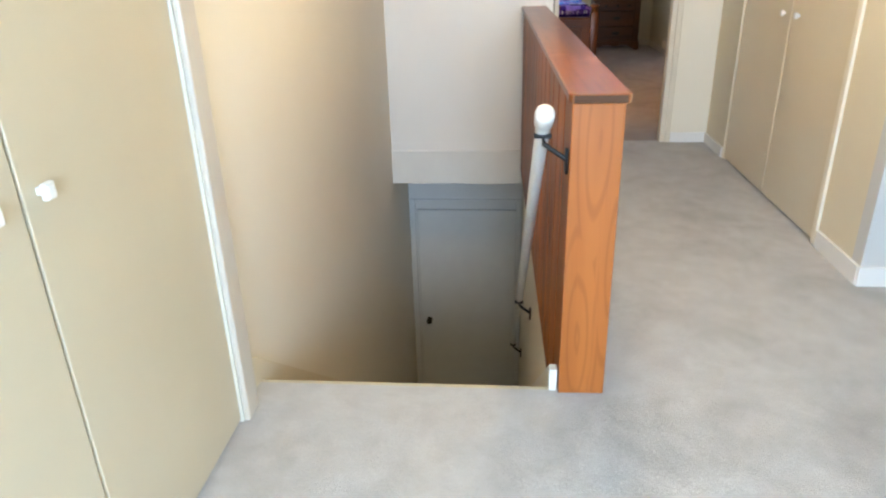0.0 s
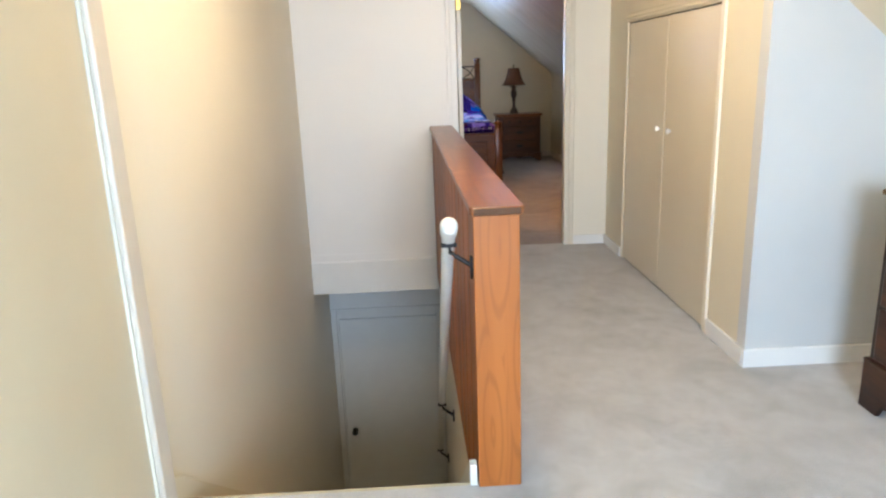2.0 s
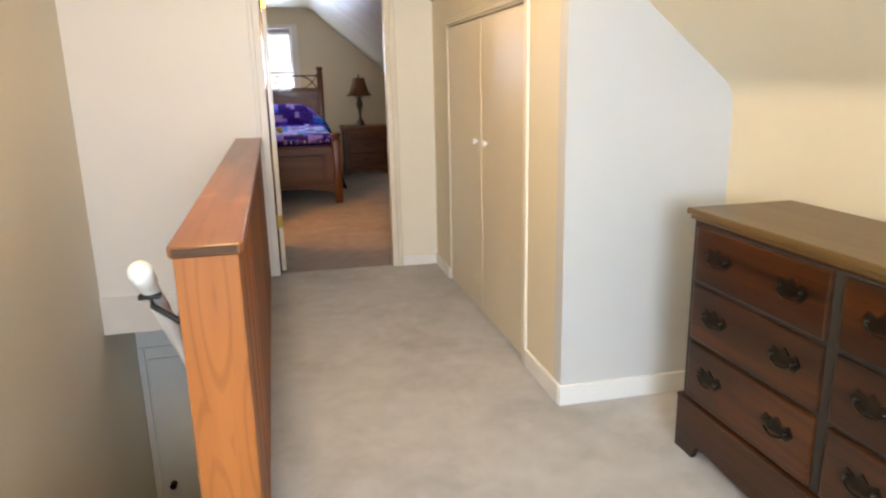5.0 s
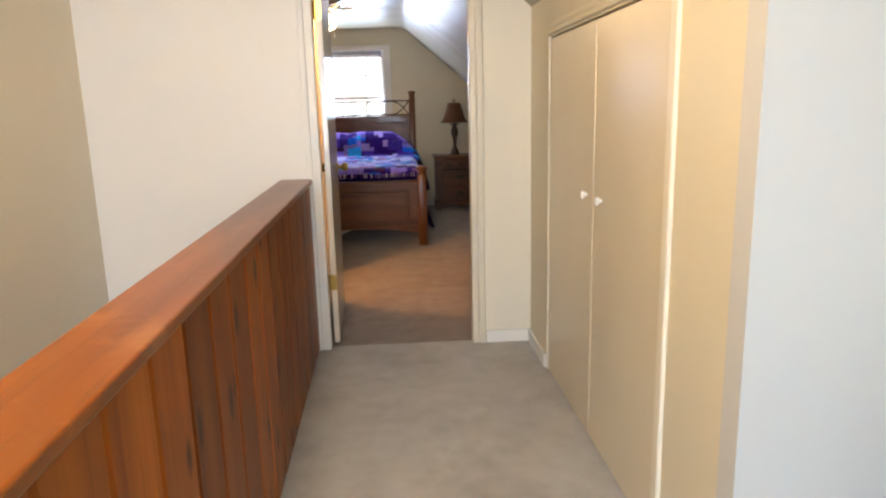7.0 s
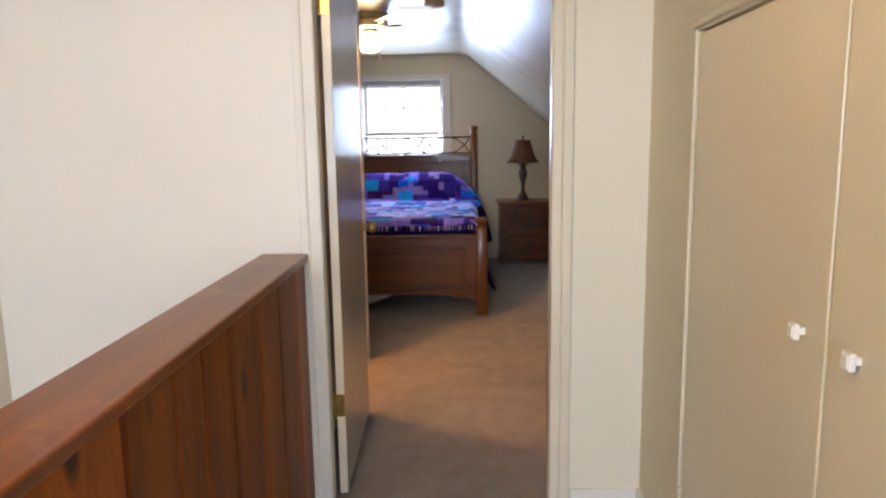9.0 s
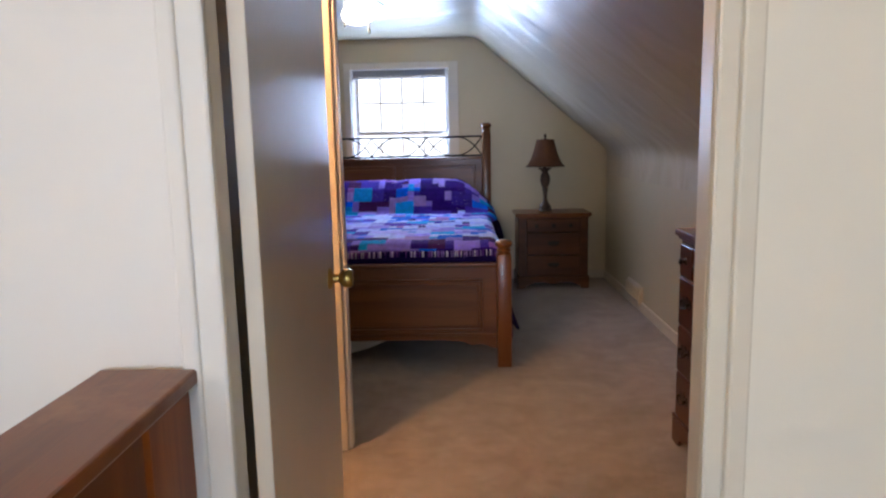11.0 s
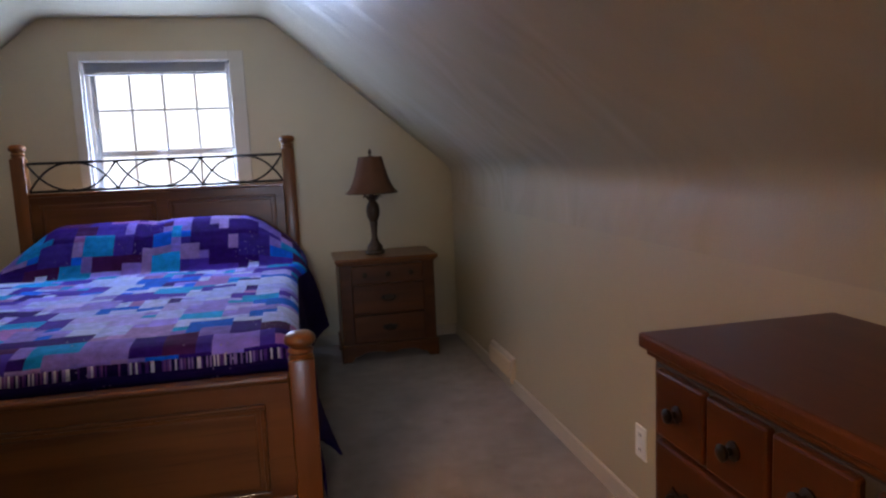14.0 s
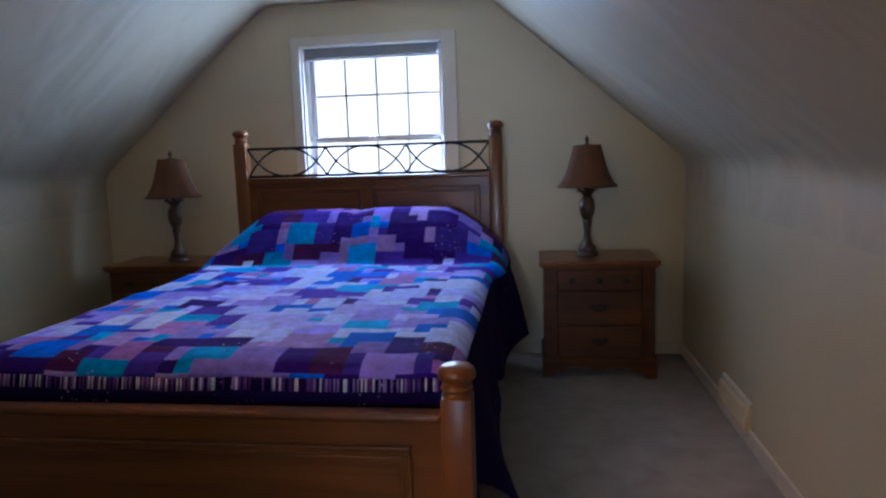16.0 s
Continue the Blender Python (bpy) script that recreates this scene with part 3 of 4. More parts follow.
def bedroom_door():
    """The open door: local x along its width from the hinges, front towards -y (the hall when shut)."""
    m = pose(0.061, 3.108, 0.014, 0, 0, 92.0)
    t = thing("door_bedroom", m, "flush glossy cream door with brass knobs, standing open", "door")
    tagged(t, kind="structure")
    part("leaf", block(0, 0.785, 0.002, 0.032, 0, 2.0, 0.002), DOORGREY, t)
    for z in (0.30, 1.71):
        bm = block(-0.003, 0.0005, 0.002, 0.034, z, z + 0.085, 0.001)
        tube([(-0.004, 0.038, z - 0.004), (-0.004, 0.038, z + 0.089)], 0.006, 10, bm)
        part("hinge", bm, BRASS, t, "brass hinge")
    prof = [(0.031, 0), (0.031, 0.004), (0.024, 0.009), (0.013, 0.012), (0.012, 0.026), (0.022, 0.034), (0.0265, 0.044), (0.026, 0.058), (0.021, 0.064), (0.006, 0.066)]
    part("knob", lathe(prof, pose(0.70, 0.002, 0.909, 90, 0, 0), 22), BRASS, t, "aged brass door knob", True)
    part("knob", lathe(prof, pose(0.70, 0.032, 0.909, -90, 0, 0), 22), BRASS, t, "aged brass door knob", True)


bedroom_door()

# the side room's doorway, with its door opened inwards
casing("trim_side_room_jamb", [(PX - 0.135, PX + 0.003, JF, JF + 0.018, 0, 2.0), (PX - 0.135, PX + 0.003, JN - 0.018, JN, 0, 2.0), (PX - 0.072, PX + 0.002, JF - 0.012, JF + 0.002, 0, 1.99), (PX - 0.135, PX + 0.003, JN, JF, 1.985, 2.0)], TONED_DOWN_TRIM)
casing("trim_side_room_casing", [(PX + 0.002, PX + 0.018, JF + 0.006, JF + 0.07, 0, 2.06), (PX + 0.002, PX + 0.018, JN - 0.06, JN - 0.006, 0, 2.06), (PX + 0.002, PX + 0.018, JN - 0.006, JF + 0.006, 2.006, 2.06)])
d = flush_door("door_side_room", pose(PX - 0.138, JF - 0.002, 0.014, 0, 0, 178), 0.70, 1.96, 0.034, "cream painted flush door opened into the side room", WHITE)
for z in (0.25, 0.93, 1.66):
    bm = block(-0.034, -0.001, 0.0, 0.0045, z, z + 0.09, 0.001)
    tube([(0.001, 0.03, z - 0.004), (0.001, 0.03, z + 0.094)], 0.006, 10, bm)
    part("hinge", bm, BRASS, d, "brass hinge")

# ---- windows ----


def window(name, y, face, x0, x1, z0, z1, grid):
    """A double-hung window in a wall across the house; face +1 looks towards +y from inside."""
    t = thing(name, pose(0, y, 0), "white double-hung window with divided panes, daylight behind it", "window")
    tagged(t, kind="structure")

    def b(a0, a1, d0, d1, c0, c1, bevel=0.003, bm=None):
        ys = sorted((d0 * face, d1 * face))
        return block(a0, a1, ys[0], ys[1], c0, c1, bevel, bm)

    bm = b(x0 - 0.047, x0 + 0.012, -0.018, 0, z0 - 0.02, z1 + 0.048)
    b(x1 - 0.012, x1 + 0.08, -0.018, 0, z0 - 0.02, z1 + 0.048, bm=bm)
    b(x0 + 0.012, x1 - 0.012, -0.018, 0, z1 - 0.01, z1 + 0.048, bm=bm)
    # The bedroom casing's shade beside the bright window is put into its colour.
    part("casing", bm, TONED_DOWN_TRIM if face > 0 else WHITE, t)
    part("window_sill", b(x0 - 0.07, x1 + 0.1, -0.05, 0.06, z0 - 0.045, z0 - 0.02), WHITE, t)
    bm = b(x0, x0 + 0.03, 0.0, 0.12, z0 - 0.02, z1)
    b(x1 - 0.012, x1, 0.0, 0.12, z0 - 0.02, z1, bm=bm)
    b(x0 + 0.03, x1 - 0.02, 0.0, 0.12, z1 - 0.02, z1, bm=bm)
    b(x0 + 0.03, x1 - 0.02, 0.06, 0.12, z0 - 0.02, z0, bm=bm)
    part("window_frame", bm, VINYL, t)
    mid = z0 + (z1 - z0) * 0.505
    for k, (a, c, d) in enumerate(((z0, mid + 0.012, 0.045), (mid - 0.02, z1 - 0.02, 0.075))):
        u0, u1 = x0 + 0.042, x1 - 0.013
        s = part("sash", b(u0, u0 + 0.03, d, d + 0.028, a, c), VINYL, t)
        bm = bmesh.new()
        b(u1 - 0.03, u1, d, d + 0.028, a, c, bm=bm)
        b(u0 + 0.03, u1 - 0.03, d, d + 0.028, a, a + 0.036, bm=bm)
        b(u0 + 0.03, u1 - 0.03, d, d + 0.028, c - 0.032, c, bm=bm)
        part("sash_rail", bm, VINYL, t)
        g0, g1, h0, h1 = u0 + 0.03, u1 - 0.03, a + 0.036, c - 0.032
        nx, nz = grid
        for i in range(1, nx):
            x = g0 + (g1 - g0) * i / nx
            part("muntin", b(x - 0.0062, x + 0.0062, d + 0.008, d + 0.02, h0, h1, 0.001), VINYL, t)
        for j in range(1, nz):
            z = h0 + (h1 - h0) * j / nz
            part("muntin", b(g0, g1, d + 0.007, d + 0.021, z - 0.0062, z + 0.0062, 0.001), VINYL, t)
        p = part("pane", b(g0 - 0.004, g1 + 0.004, d + 0.012, d + 0.016, h0 - 0.004, h1 + 0.004, 0), PANE, t)
        p.visible_shadow = False
    part("sash_lock", b((x0 + x1) / 2 - 0.03, (x0 + x1) / 2 + 0.02, 0.03, 0.052, mid + 0.012, mid + 0.024, 0.003), VINYL, t)
    return t


window("window_bedroom", Y1, 1, WIN[0], WIN[1], WIN[2], WIN[3], (4, 2))
window("window_landing", Y0, -1, -0.46, 0.56, 0.80, 1.95, (4, 2))


def blind():
    t = thing("window_blind", pose(-0.172, Y1 + 0.024, 1.973), "grey venetian blind pulled all the way up in the window", "blind")
    part("headrail", block(-0.425, 0.435, -0.018, 0.014, -0.006, 0.012, 0.002), BLIND, t)
    for i in range(9):
        part("slat", block(-0.42, 0.43, -0.016 + 0.001 * (i % 3), 0.010 + 0.001 * (i % 2), -0.012 - 0.006 * i, -0.0085 - 0.006 * i, 0.001), BLIND, t)
    part("bottom_rail", block(-0.425, 0.435, -0.017, 0.012, -0.078, -0.064, 0.003), BLIND, t)


blind()
for name, y in (("backdrop_north", 40), ("backdrop_south", -40)):
    setting(part(name, block(-45, 45, y, y + 0.5, -12, 30), OUTSIDE), "bright hazy daylight outside the window", "backdrop")

# ---- furniture ----


def bail(x, z, y, w, parent, drop=0.026):
    """A drop handle on a shaped back plate."""
    h = w * 0.32
    outline = [(x - w * 0.62, z), (x - w * 0.45, z + h * 0.75), (x - w * 0.2, z + h * 0.45), (x, z + h), (x + w * 0.2, z + h * 0.45), (x + w * 0.45, z + h * 0.75),
               (x + w * 0.62, z), (x + w * 0.4, z - h * 0.7), (x, z - h * 0.45), (x - w * 0.4, z - h * 0.7)]
    bm = prism(outline, "y", y - 0.003, y)
    pts = [Vector((x + s * w * 0.42, y - 0.012 - 0.008 * (1 - abs(s)), z + 0.002 - drop * math.sqrt(max(0, 1 - s * s)))) for s in (-1, -0.9, -0.7, -0.35, 0, 0.35, 0.7, 0.9, 1)]
    tube(pts, 0.0038, 7, bm)
    for s in (-1, 1):
        lathe([(0.006, 0), (0.006, 0.012), (0.003, 0.016)], pose(x + s * w * 0.42, y - 0.001, z + 0.003, 90, 0, 0), 8, bm)
    part("handle", bm, OLD_BRASS, parent, "dark brass drop handle", True)


def small_knob(x, z, y, parent):
    bm = lathe([(0.016, 0), (0.016, 0.003), (0.007, 0.006), (0.007, 0.013), (0.013, 0.018), (0.014, 0.024), (0.006, 0.028)], pose(x, y, z, 90, 0, 0), 14)
    part("handle", bm, OLD_BRASS, parent, "small dark brass knob", True)


def scalloped(x0, x1, z1, foot, dip=0.45):
    """The outline of a base board with bracket feet and a shaped lower edge."""
    z = lambda k: z1 * k
    w = x1 - x0
    mid = (x0 + x1) / 2
    left = [(x0, 0), (x0 + foot * 0.75, 0), (x0 + foot, z(0.22)), (x0 + foot * 1.05, z(0.40)), (x0 + foot * 1.25, z(0.30)), (x0 + foot * 1.6, z(dip)), (x0 + foot * 2.0, z(0.62)), (mid - w * 0.10, z(0.62)), (mid - w * 0.04, z(dip))]
    right = [(x0 + x1 - x, h) for x, h in reversed(left)]
    return left + right + [(x1, z1), (x0, z1)]


def bellied(x0, x1, z1, foot, dip=0.45):
    """The outline of a base board with notched bracket feet and a belly that hangs between them."""
    mid, half = (x0 + x1) / 2, (x1 - x0) / 2
    left = [(x0, 0), (x0 + foot, 0), (x0 + foot + 0.012, z1 * 0.14), (x0 + foot + 0.03, z1 * 0.34), (x0 + foot + 0.045, z1 * 0.24), (x0 + foot + 0.065, z1 * 0.30)]
    a = foot + 0.065
    left += [(x0 + a + (half - a) * k, z1 * (0.30 - 0.12 * math.sin(k * math.pi / 2))) for k in (0.2, 0.4, 0.6, 0.8)]
    right = [(x0 + x1 - x, h) for x, h in reversed(left)]
    return left + right + [(x1, z1), (x0, z1)]


def chest(name, m, w, d, h, columns, rows, mats, label, top_over=0.022, base_h=0.12, foot=0.1, gap=0.014, top_t=0.026, stile=0.02, post=0.0, grip=0.072, apron=None):
    """A case of drawers, front towards -y, standing on its local origin in the middle of its foot. rows: for each column, from the top:
    (height share, drawers side by side, handle kind)."""
    case, top, face, gmat = mats
    t = thing(name, m, label, "nightstand" if w < 0.8 else "dresser", "")
    hw, hd = w / 2, d / 2
    part("body", block(-hw, hw, -hd, hd, base_h * 0.8, h - top_t, 0.003), case, t)
    bm = block(-hw - top_over, hw + top_over, -hd - top_over, hd + 0.004, h - top_t, h, 0.007, seg=3)
    block(-hw - top_over * 0.5, hw + top_over * 0.5, -hd - top_over * 0.5, hd, h - top_t - 0.014, h - top_t + 0.001, 0.004, bm)
    part("top", bm, top, t)
    bm = prism((apron or scalloped)(-hw - 0.012, hw + 0.012, base_h, foot), "y", -hd - 0.014, -hd + 0.006, bevel=0.003)
    for s in (-1, 1):
        prism([(-hd - 0.012, 0), (-hd + foot, 0), (-hd + foot * 1.3, base_h * 0.45), (hd - foot * 1.3, base_h * 0.45), (hd - foot, 0), (hd, 0), (hd, base_h), (-hd - 0.012, base_h)], "x", s * hw - (0.0 if s > 0 else 0.012), s * hw + (0.012 if s > 0 else 0.0), bm)
    block(-hw - 0.014, hw + 0.014, -hd - 0.016, hd, base_h - 0.002, base_h + 0.012, 0.004, bm)
    part("base", bm, case, t)
    z1, z0 = h - top_t - 0.022, base_h + 0.02
    x = -hw + stile
    total = w - 2 * stile
    for share, column in zip(columns, rows):
        cw = total * share
        z = z1
        whole = sum(r[0] for r in column)
        for hs, n, kind in column:
            rh = (z1 - z0) * hs / whole
            for i in range(n):
                a, b = x + post / 2 + (cw - post) * i / n + gap / 2, x + post / 2 + (cw - post) * (i + 1) / n - gap / 2
                bm = block(a, b, -hd - 0.018, -hd + 0.004, z - rh + gap / 2, z - gap / 2, 0.006, seg=2)
                dr = part("drawer", bm, face, t)
                cx, cz, fy = (a + b) / 2, z - rh / 2, -hd - 0.018
                if kind == "knob":
                    small_knob(cx, cz, fy, dr)
                elif kind == "three":
                    for s in (-0.32, 0, 0.32):
                        small_knob(cx + s * (b - a), cz, fy, dr)
                elif kind == "bail":
                    bail(cx, cz + 0.006, fy, 0.085, dr, 0.022)
                else:
                    if kind == "locked":
                        part("escutcheon", prism([(cx + 0.013 * math.sin(q), cz + 0.004 + 0.021 * math.cos(q)) for q in (math.pi * k / 5 for k in range(10))], "y", fy - 0.003, fy + 0.001), OLD_BRASS, dr, "dark brass keyhole plate")
                    for s in (-0.28, 0.28):
                        bail(cx + s * (b - a), cz + 0.008, fy, grip, dr, 0.022)
            z -= rh
        x += cw
    # dark joints between the drawers
    part("recess", block(-hw + stile - 0.004, hw - stile + 0.004, -hd - 0.0045, -hd + 0.002, z0, z1), gmat, t)
    return t


WALNUT_X = wood("dark_stained_front", (0.011, 0.0045, 0.0028), (0.082, 0.0245, 0.006), "x", 0.28, 0.7, False, 0.3, (0.012, 0.006, 0.004), 0.46, (0.85, 1.1))
# Top board lighter and more yellow-brown than the front.
WALNUT_TOP_X = wood("lighter_dresser_top_board", (0.125, 0.066, 0.020), (0.205, 0.115, 0.037), "x", 0.36, 0.6, False, 0.25)
MAPLE_X = wood("maple_dresser_front", (0.038, 0.0105, 0.0022), (0.07, 0.0205, 0.0044), "x", 0.32, 0.6, False, 0.15, None, 0.56, (0.9, 1.08), False, 0.2)
MAPLE_TOP = wood("maple_dresser_top", (0.066, 0.0195, 0.0047), (0.102, 0.0325, 0.0078), "x", 0.36, 0.6, False, 0.1, None, 0.56, (0.95, 1.05), False, 0.12)
row3 = [(1, 1, "pair"), (1, 1, "pair"), (1.08, 1, "pair")]
chest("dresser", pose(1.585, -0.225, 0, 0, 0, -90), 1.24, 0.37, 0.85, (0.5, 0.5), (row3, row3), (WALNUT_X, WALNUT_TOP_X, WALNUT_X, DARKGAP),
      "dark-stained wooden six-drawer dresser with a lighter top", 0.022, 0.188, 0.10, 0.012, 0.022, 0.018, 0.03, 0.1, bellied)
col_a = [(0.66, 3, "knob"), (1, 1, "pair"), (0.95, 1, "pair"), (0.95, 1, "pair")]
col_b = [(0.66, 1, "locked"), (1, 1, "pair"), (0.95, 1, "pair"), (0.95, 1, "pair")]
chest("dresser", pose(1.52, 4.008, 0, 0, 0, -90), 1.535, 0.42, 0.922, (0.333, 0.334, 0.333), (col_a, col_b, col_a), (MAPLE_X, MAPLE_TOP, MAPLE_X, DARKGAP),
      "reddish maple dresser with many drawers and dark drop handles", 0.024, 0.11, 0.1, 0.008, 0.03, 0.02, 0.02, 0.092)
STAND = wood("cherry_nightstand", (0.055, 0.017, 0.004), (0.115, 0.037, 0.008), "x", 0.34, 0.8, False, 0.2, None, 0.55, (0.9, 1.1), False, 0.25)
ns_rows = ([(0.60, 1, "three"), (1, 1, "bail"), (0.92, 1, "bail")],)
ns = chest("nightstand", pose(1.195, 8.10, 0), 0.61, 0.40, 0.672, (1.0,), ns_rows, (STAND, CHERRY, STAND, STAND),
           "cherry-stained wooden nightstand with three drawers beside the bed", 0.026, 0.10, 0.08, 0.005, 0.026, 0.07)
tagged(ns, group="nightstands beside the bed")
copy_thing(ns, pose(-1.445, 8.10, 0))


def table_lamp(m):
    t = thing("table_lamp", m, "bronzed table lamp with a rust-brown bell shade, unlit, on a nightstand", "lamp", "lamps on the nightstands")
    base = [(0.062, 0), (0.066, 0.008), (0.062, 0.02), (0.05, 0.03), (0.053, 0.042), (0.048, 0.055), (0.03, 0.075), (0.021, 0.10), (0.018, 0.13), (0.021, 0.17), (0.028, 0.20), (0.022, 0.212), (0.03, 0.222), (0.041, 0.25), (0.046, 0.285), (0.040, 0.32), (0.027, 0.345), (0.02, 0.352), (0.028, 0.362), (0.024, 0.378), (0.012, 0.39), (0.009, 0.43)]
    part("base", lathe(base, None, 24), BRONZE, t, "bronzed turned base", True)
    for i in range(7):
        a = 2 * math.pi * i / 7
        pts = [Vector((r * math.cos(a), r * math.sin(a), z)) for r, z in ((0.018, 0.355), (0.034, 0.372), (0.05, 0.386), (0.058, 0.38), (0.06, 0.37))]
        part("leaf", tube(pts, lambda s: 0.009 * (1 - 0.75 * s), 6), BRONZE, t, smooth=True)
    bm = bmesh.new()
    rows = [(0.172, 0.405), (0.150, 0.425), (0.128, 0.465), (0.110, 0.515), (0.095, 0.57), (0.084, 0.61), (0.078, 0.638)]
    n = 32

    def ring(inset):
        out = []
        for r, z in rows:
            vs = []
            for i in range(n):
                a = 2 * math.pi * i / n
                k = 1 - 0.045 * abs(math.sin(4 * a)) - inset
                vs.append(bm.verts.new((r * k * math.cos(a), r * k * math.sin(a), z - (0.008 * abs(math.sin(4 * a)) if z < 0.41 else 0))))
            out.append(vs)
        return out

    o, i_ = ring(0), ring(0.03)
    for rr in (o, i_):
        for a, b in zip(rr, rr[1:]):
            for k in range(n):
                bm.faces.new((a[k], a[(k + 1) % n], b[(k + 1) % n], b[k]))
    for e in (0, -1):
        for k in range(n):
            bm.faces.new((o[e][k], o[e][(k + 1) % n], i_[e][(k + 1) % n], i_[e][k]))
    part("shade", bm, SHADE, t, "rust-brown silk bell shade", True)
    bm = tube([(0.17 * math.cos(2 * math.pi * i / 32) * 1.005, 0.17 * math.sin(2 * math.pi * i / 32) * 1.005, 0.403) for i in range(32)], 0.004, 6, None, True)
    part("shade_trim", bm, BRONZE, t, smooth=True)
    bm = lathe([(0.004, 0.42), (0.004, 0.64), (0.012, 0.645), (0.007, 0.652), (0.013, 0.664), (0.011, 0.674), (0.003, 0.69)], None, 12)
    tube([(-0.078, 0, 0.632), (0, 0, 0.642), (0.078, 0, 0.632)], 0.0025, 6, bm)
    part("finial", bm, BRONZE, t, "bronze finial", True)
    return t


lp = table_lamp(pose(1.145, 8.09, 0.672))
copy_thing(lp, pose(-1.39, 8.09, 0.672, 0, 0, 20))

# ---- the bed ----
BX, HY, FY = -0.160, 8.136, 5.80
HALF = 0.783


def turned_post(x, y, h, size, parent, name):
    """A square post with a turned cap."""
    s = size / 2
    bm = block(x - s, x + s, y - s, y + s, 0, h - 0.085, 0.005)
    r = s * 1.2
    lathe([(s * 0.98, h - 0.088), (s * 1.0, h - 0.08), (s * 0.86, h - 0.072), (s * 1.05, h - 0.064), (s * 0.98, h - 0.056), (s * 0.8, h - 0.05), (r, h - 0.036), (r * 1.04, h - 0.024), (r * 0.95, h - 0.012), (r * 0.7, h - 0.003), (r * 0.25, h)], Matrix.Translation((x, y, 0)), 20, bm)
    return part(name, bm, CHERRY_V, parent, "", True)


def framed_panel(x0, x1, z0, z1, y, parent, split):
    """Raised panels in a moulded frame on the face towards -y."""
    step = (x1 - x0) / split
    for i in range(split):
        a, b = x0 + i * step + 0.035, x0 + (i + 1) * step - 0.035
        if split == 1:
            a, b = x0, x1
        bm = bmesh.new()
        for p in ((a, b, y - 0.012, y + 0.004, z1 - 0.016, z1), (a, b, y - 0.012, y + 0.004, z0, z0 + 0.016), (a, a + 0.016, y - 0.012, y + 0.004, z0 + 0.016, z1 - 0.016), (b - 0.016, b, y - 0.012, y + 0.004, z0 + 0.016, z1 - 0.016)):
            block(*p, bevel=0.005, bm=bm)
        part("moulding", bm, CHERRY, parent)
        part("panel", block(a + 0.03, b - 0.03, y - 0.006, y + 0.003, z0 + 0.03, z1 - 0.03, 0.004), CHERRY, parent)


def bed():
    t = thing("bed", pose(BX, 0, 0), "cherry-stained wooden bed with turned posts and an iron scroll headboard", "bed")
    for s in (-1, 1):
        turned_post(s * HALF, HY, 1.47, 0.078, t, "headboard_post")
        turned_post(s * (HALF + 0.012), FY, 0.745, 0.082, t, "foot_post")
        part("side_rail", block(s * (HALF - 0.005) - 0.014, s * (HALF - 0.005) + 0.014, FY + 0.041, HY - 0.04, 0.16, 0.36, 0.004), CHERRY, t)
    hb = part("headboard", block(-HALF + 0.04, HALF - 0.04, HY - 0.022, HY + 0.022, 0.30, 1.15, 0.004), CHERRY, t)
    part("headboard_rail", block(-HALF + 0.038, HALF - 0.038, HY - 0.03, HY + 0.03, 1.15, 1.172, 0.006), CHERRY, t)
    framed_panel(-HALF + 0.06, HALF - 0.06, 0.62, 1.10, HY - 0.022, t, 2)
    # iron scrollwork
    z0, z1 = 1.19, 1.352
    zc = (z0 + z1) / 2
    inner = HALF - 0.04
    part("iron_bar", tube([(-inner, HY, z1), (inner, HY, z1)], 0.008, 8), IRON, t, smooth=True)
    part("iron_bar", tube([(-inner, HY, z0 - 0.008), (inner, HY, z0 - 0.008)], 0.008, 8), IRON, t, smooth=True)
    bay = inner * 2 / 3
    for k in (-1, 0, 1):
        cx = k * bay
        for up in (1, -1):
            pts = []
            for i in range(25):
                u = i / 12 - 1
                pts.append((cx + u * bay / 2, HY + 0.003 * up, zc - 0.004 + up * 0.083 * (1 - 2 * abs(u) ** 2.4)))
            part("iron_arc", tube(pts, 0.0068, 6), IRON, t, smooth=True)
        for z in (z0 - 0.002, z1 - 0.006):
            part("iron_collar", lathe([(0.006, -0.007), (0.010, -0.002), (0.010, 0.002), (0.006, 0.007)], Matrix.Translation((cx, HY, z)), 10), IRON, t, smooth=True)
    for cx in (-bay / 2, bay / 2):
        for z in (z0 - 0.002, z1 - 0.006):
            part("iron_collar", lathe([(0.006, -0.007), (0.010, -0.002), (0.010, 0.002), (0.006, 0.007)], Matrix.Translation((cx, HY, z)), 10), IRON, t, smooth=True)
    # footboard
    fw = HALF - 0.03
    outline = [(-fw, 0.60), (-fw, 0.10)]
    shape = [(0.0, 0.108), (0.03, 0.112), (0.055, 0.13), (0.085, 0.140), (0.11, 0.138), (0.135, 0.128), (0.16, 0.132), (0.185, 0.15), (0.21, 0.156), (0.30, 0.16), (0.45, 0.162)]
    outline = [(-fw, 0.60)] + [(-fw + a, z) for a, z in shape] + [(fw - a, z) for a, z in reversed(shape)] + [(fw, 0.60)]
    part("footboard", prism(outline, "y", FY - 0.018, FY + 0.018, bevel=0.003), CHERRY, t)
    part("footboard_cap", block(-fw, fw, FY - 0.03, FY + 0.03, 0.588, 0.612, 0.009, seg=3), CHERRY, t)
    framed_panel(-fw + 0.082, fw - 0.082, 0.215, 0.523, FY - 0.018, t, 1)
    part("lower_moulding", block(-fw, fw, FY - 0.029, FY - 0.017, 0.186, 0.204, 0.005), CHERRY, t)
    return t


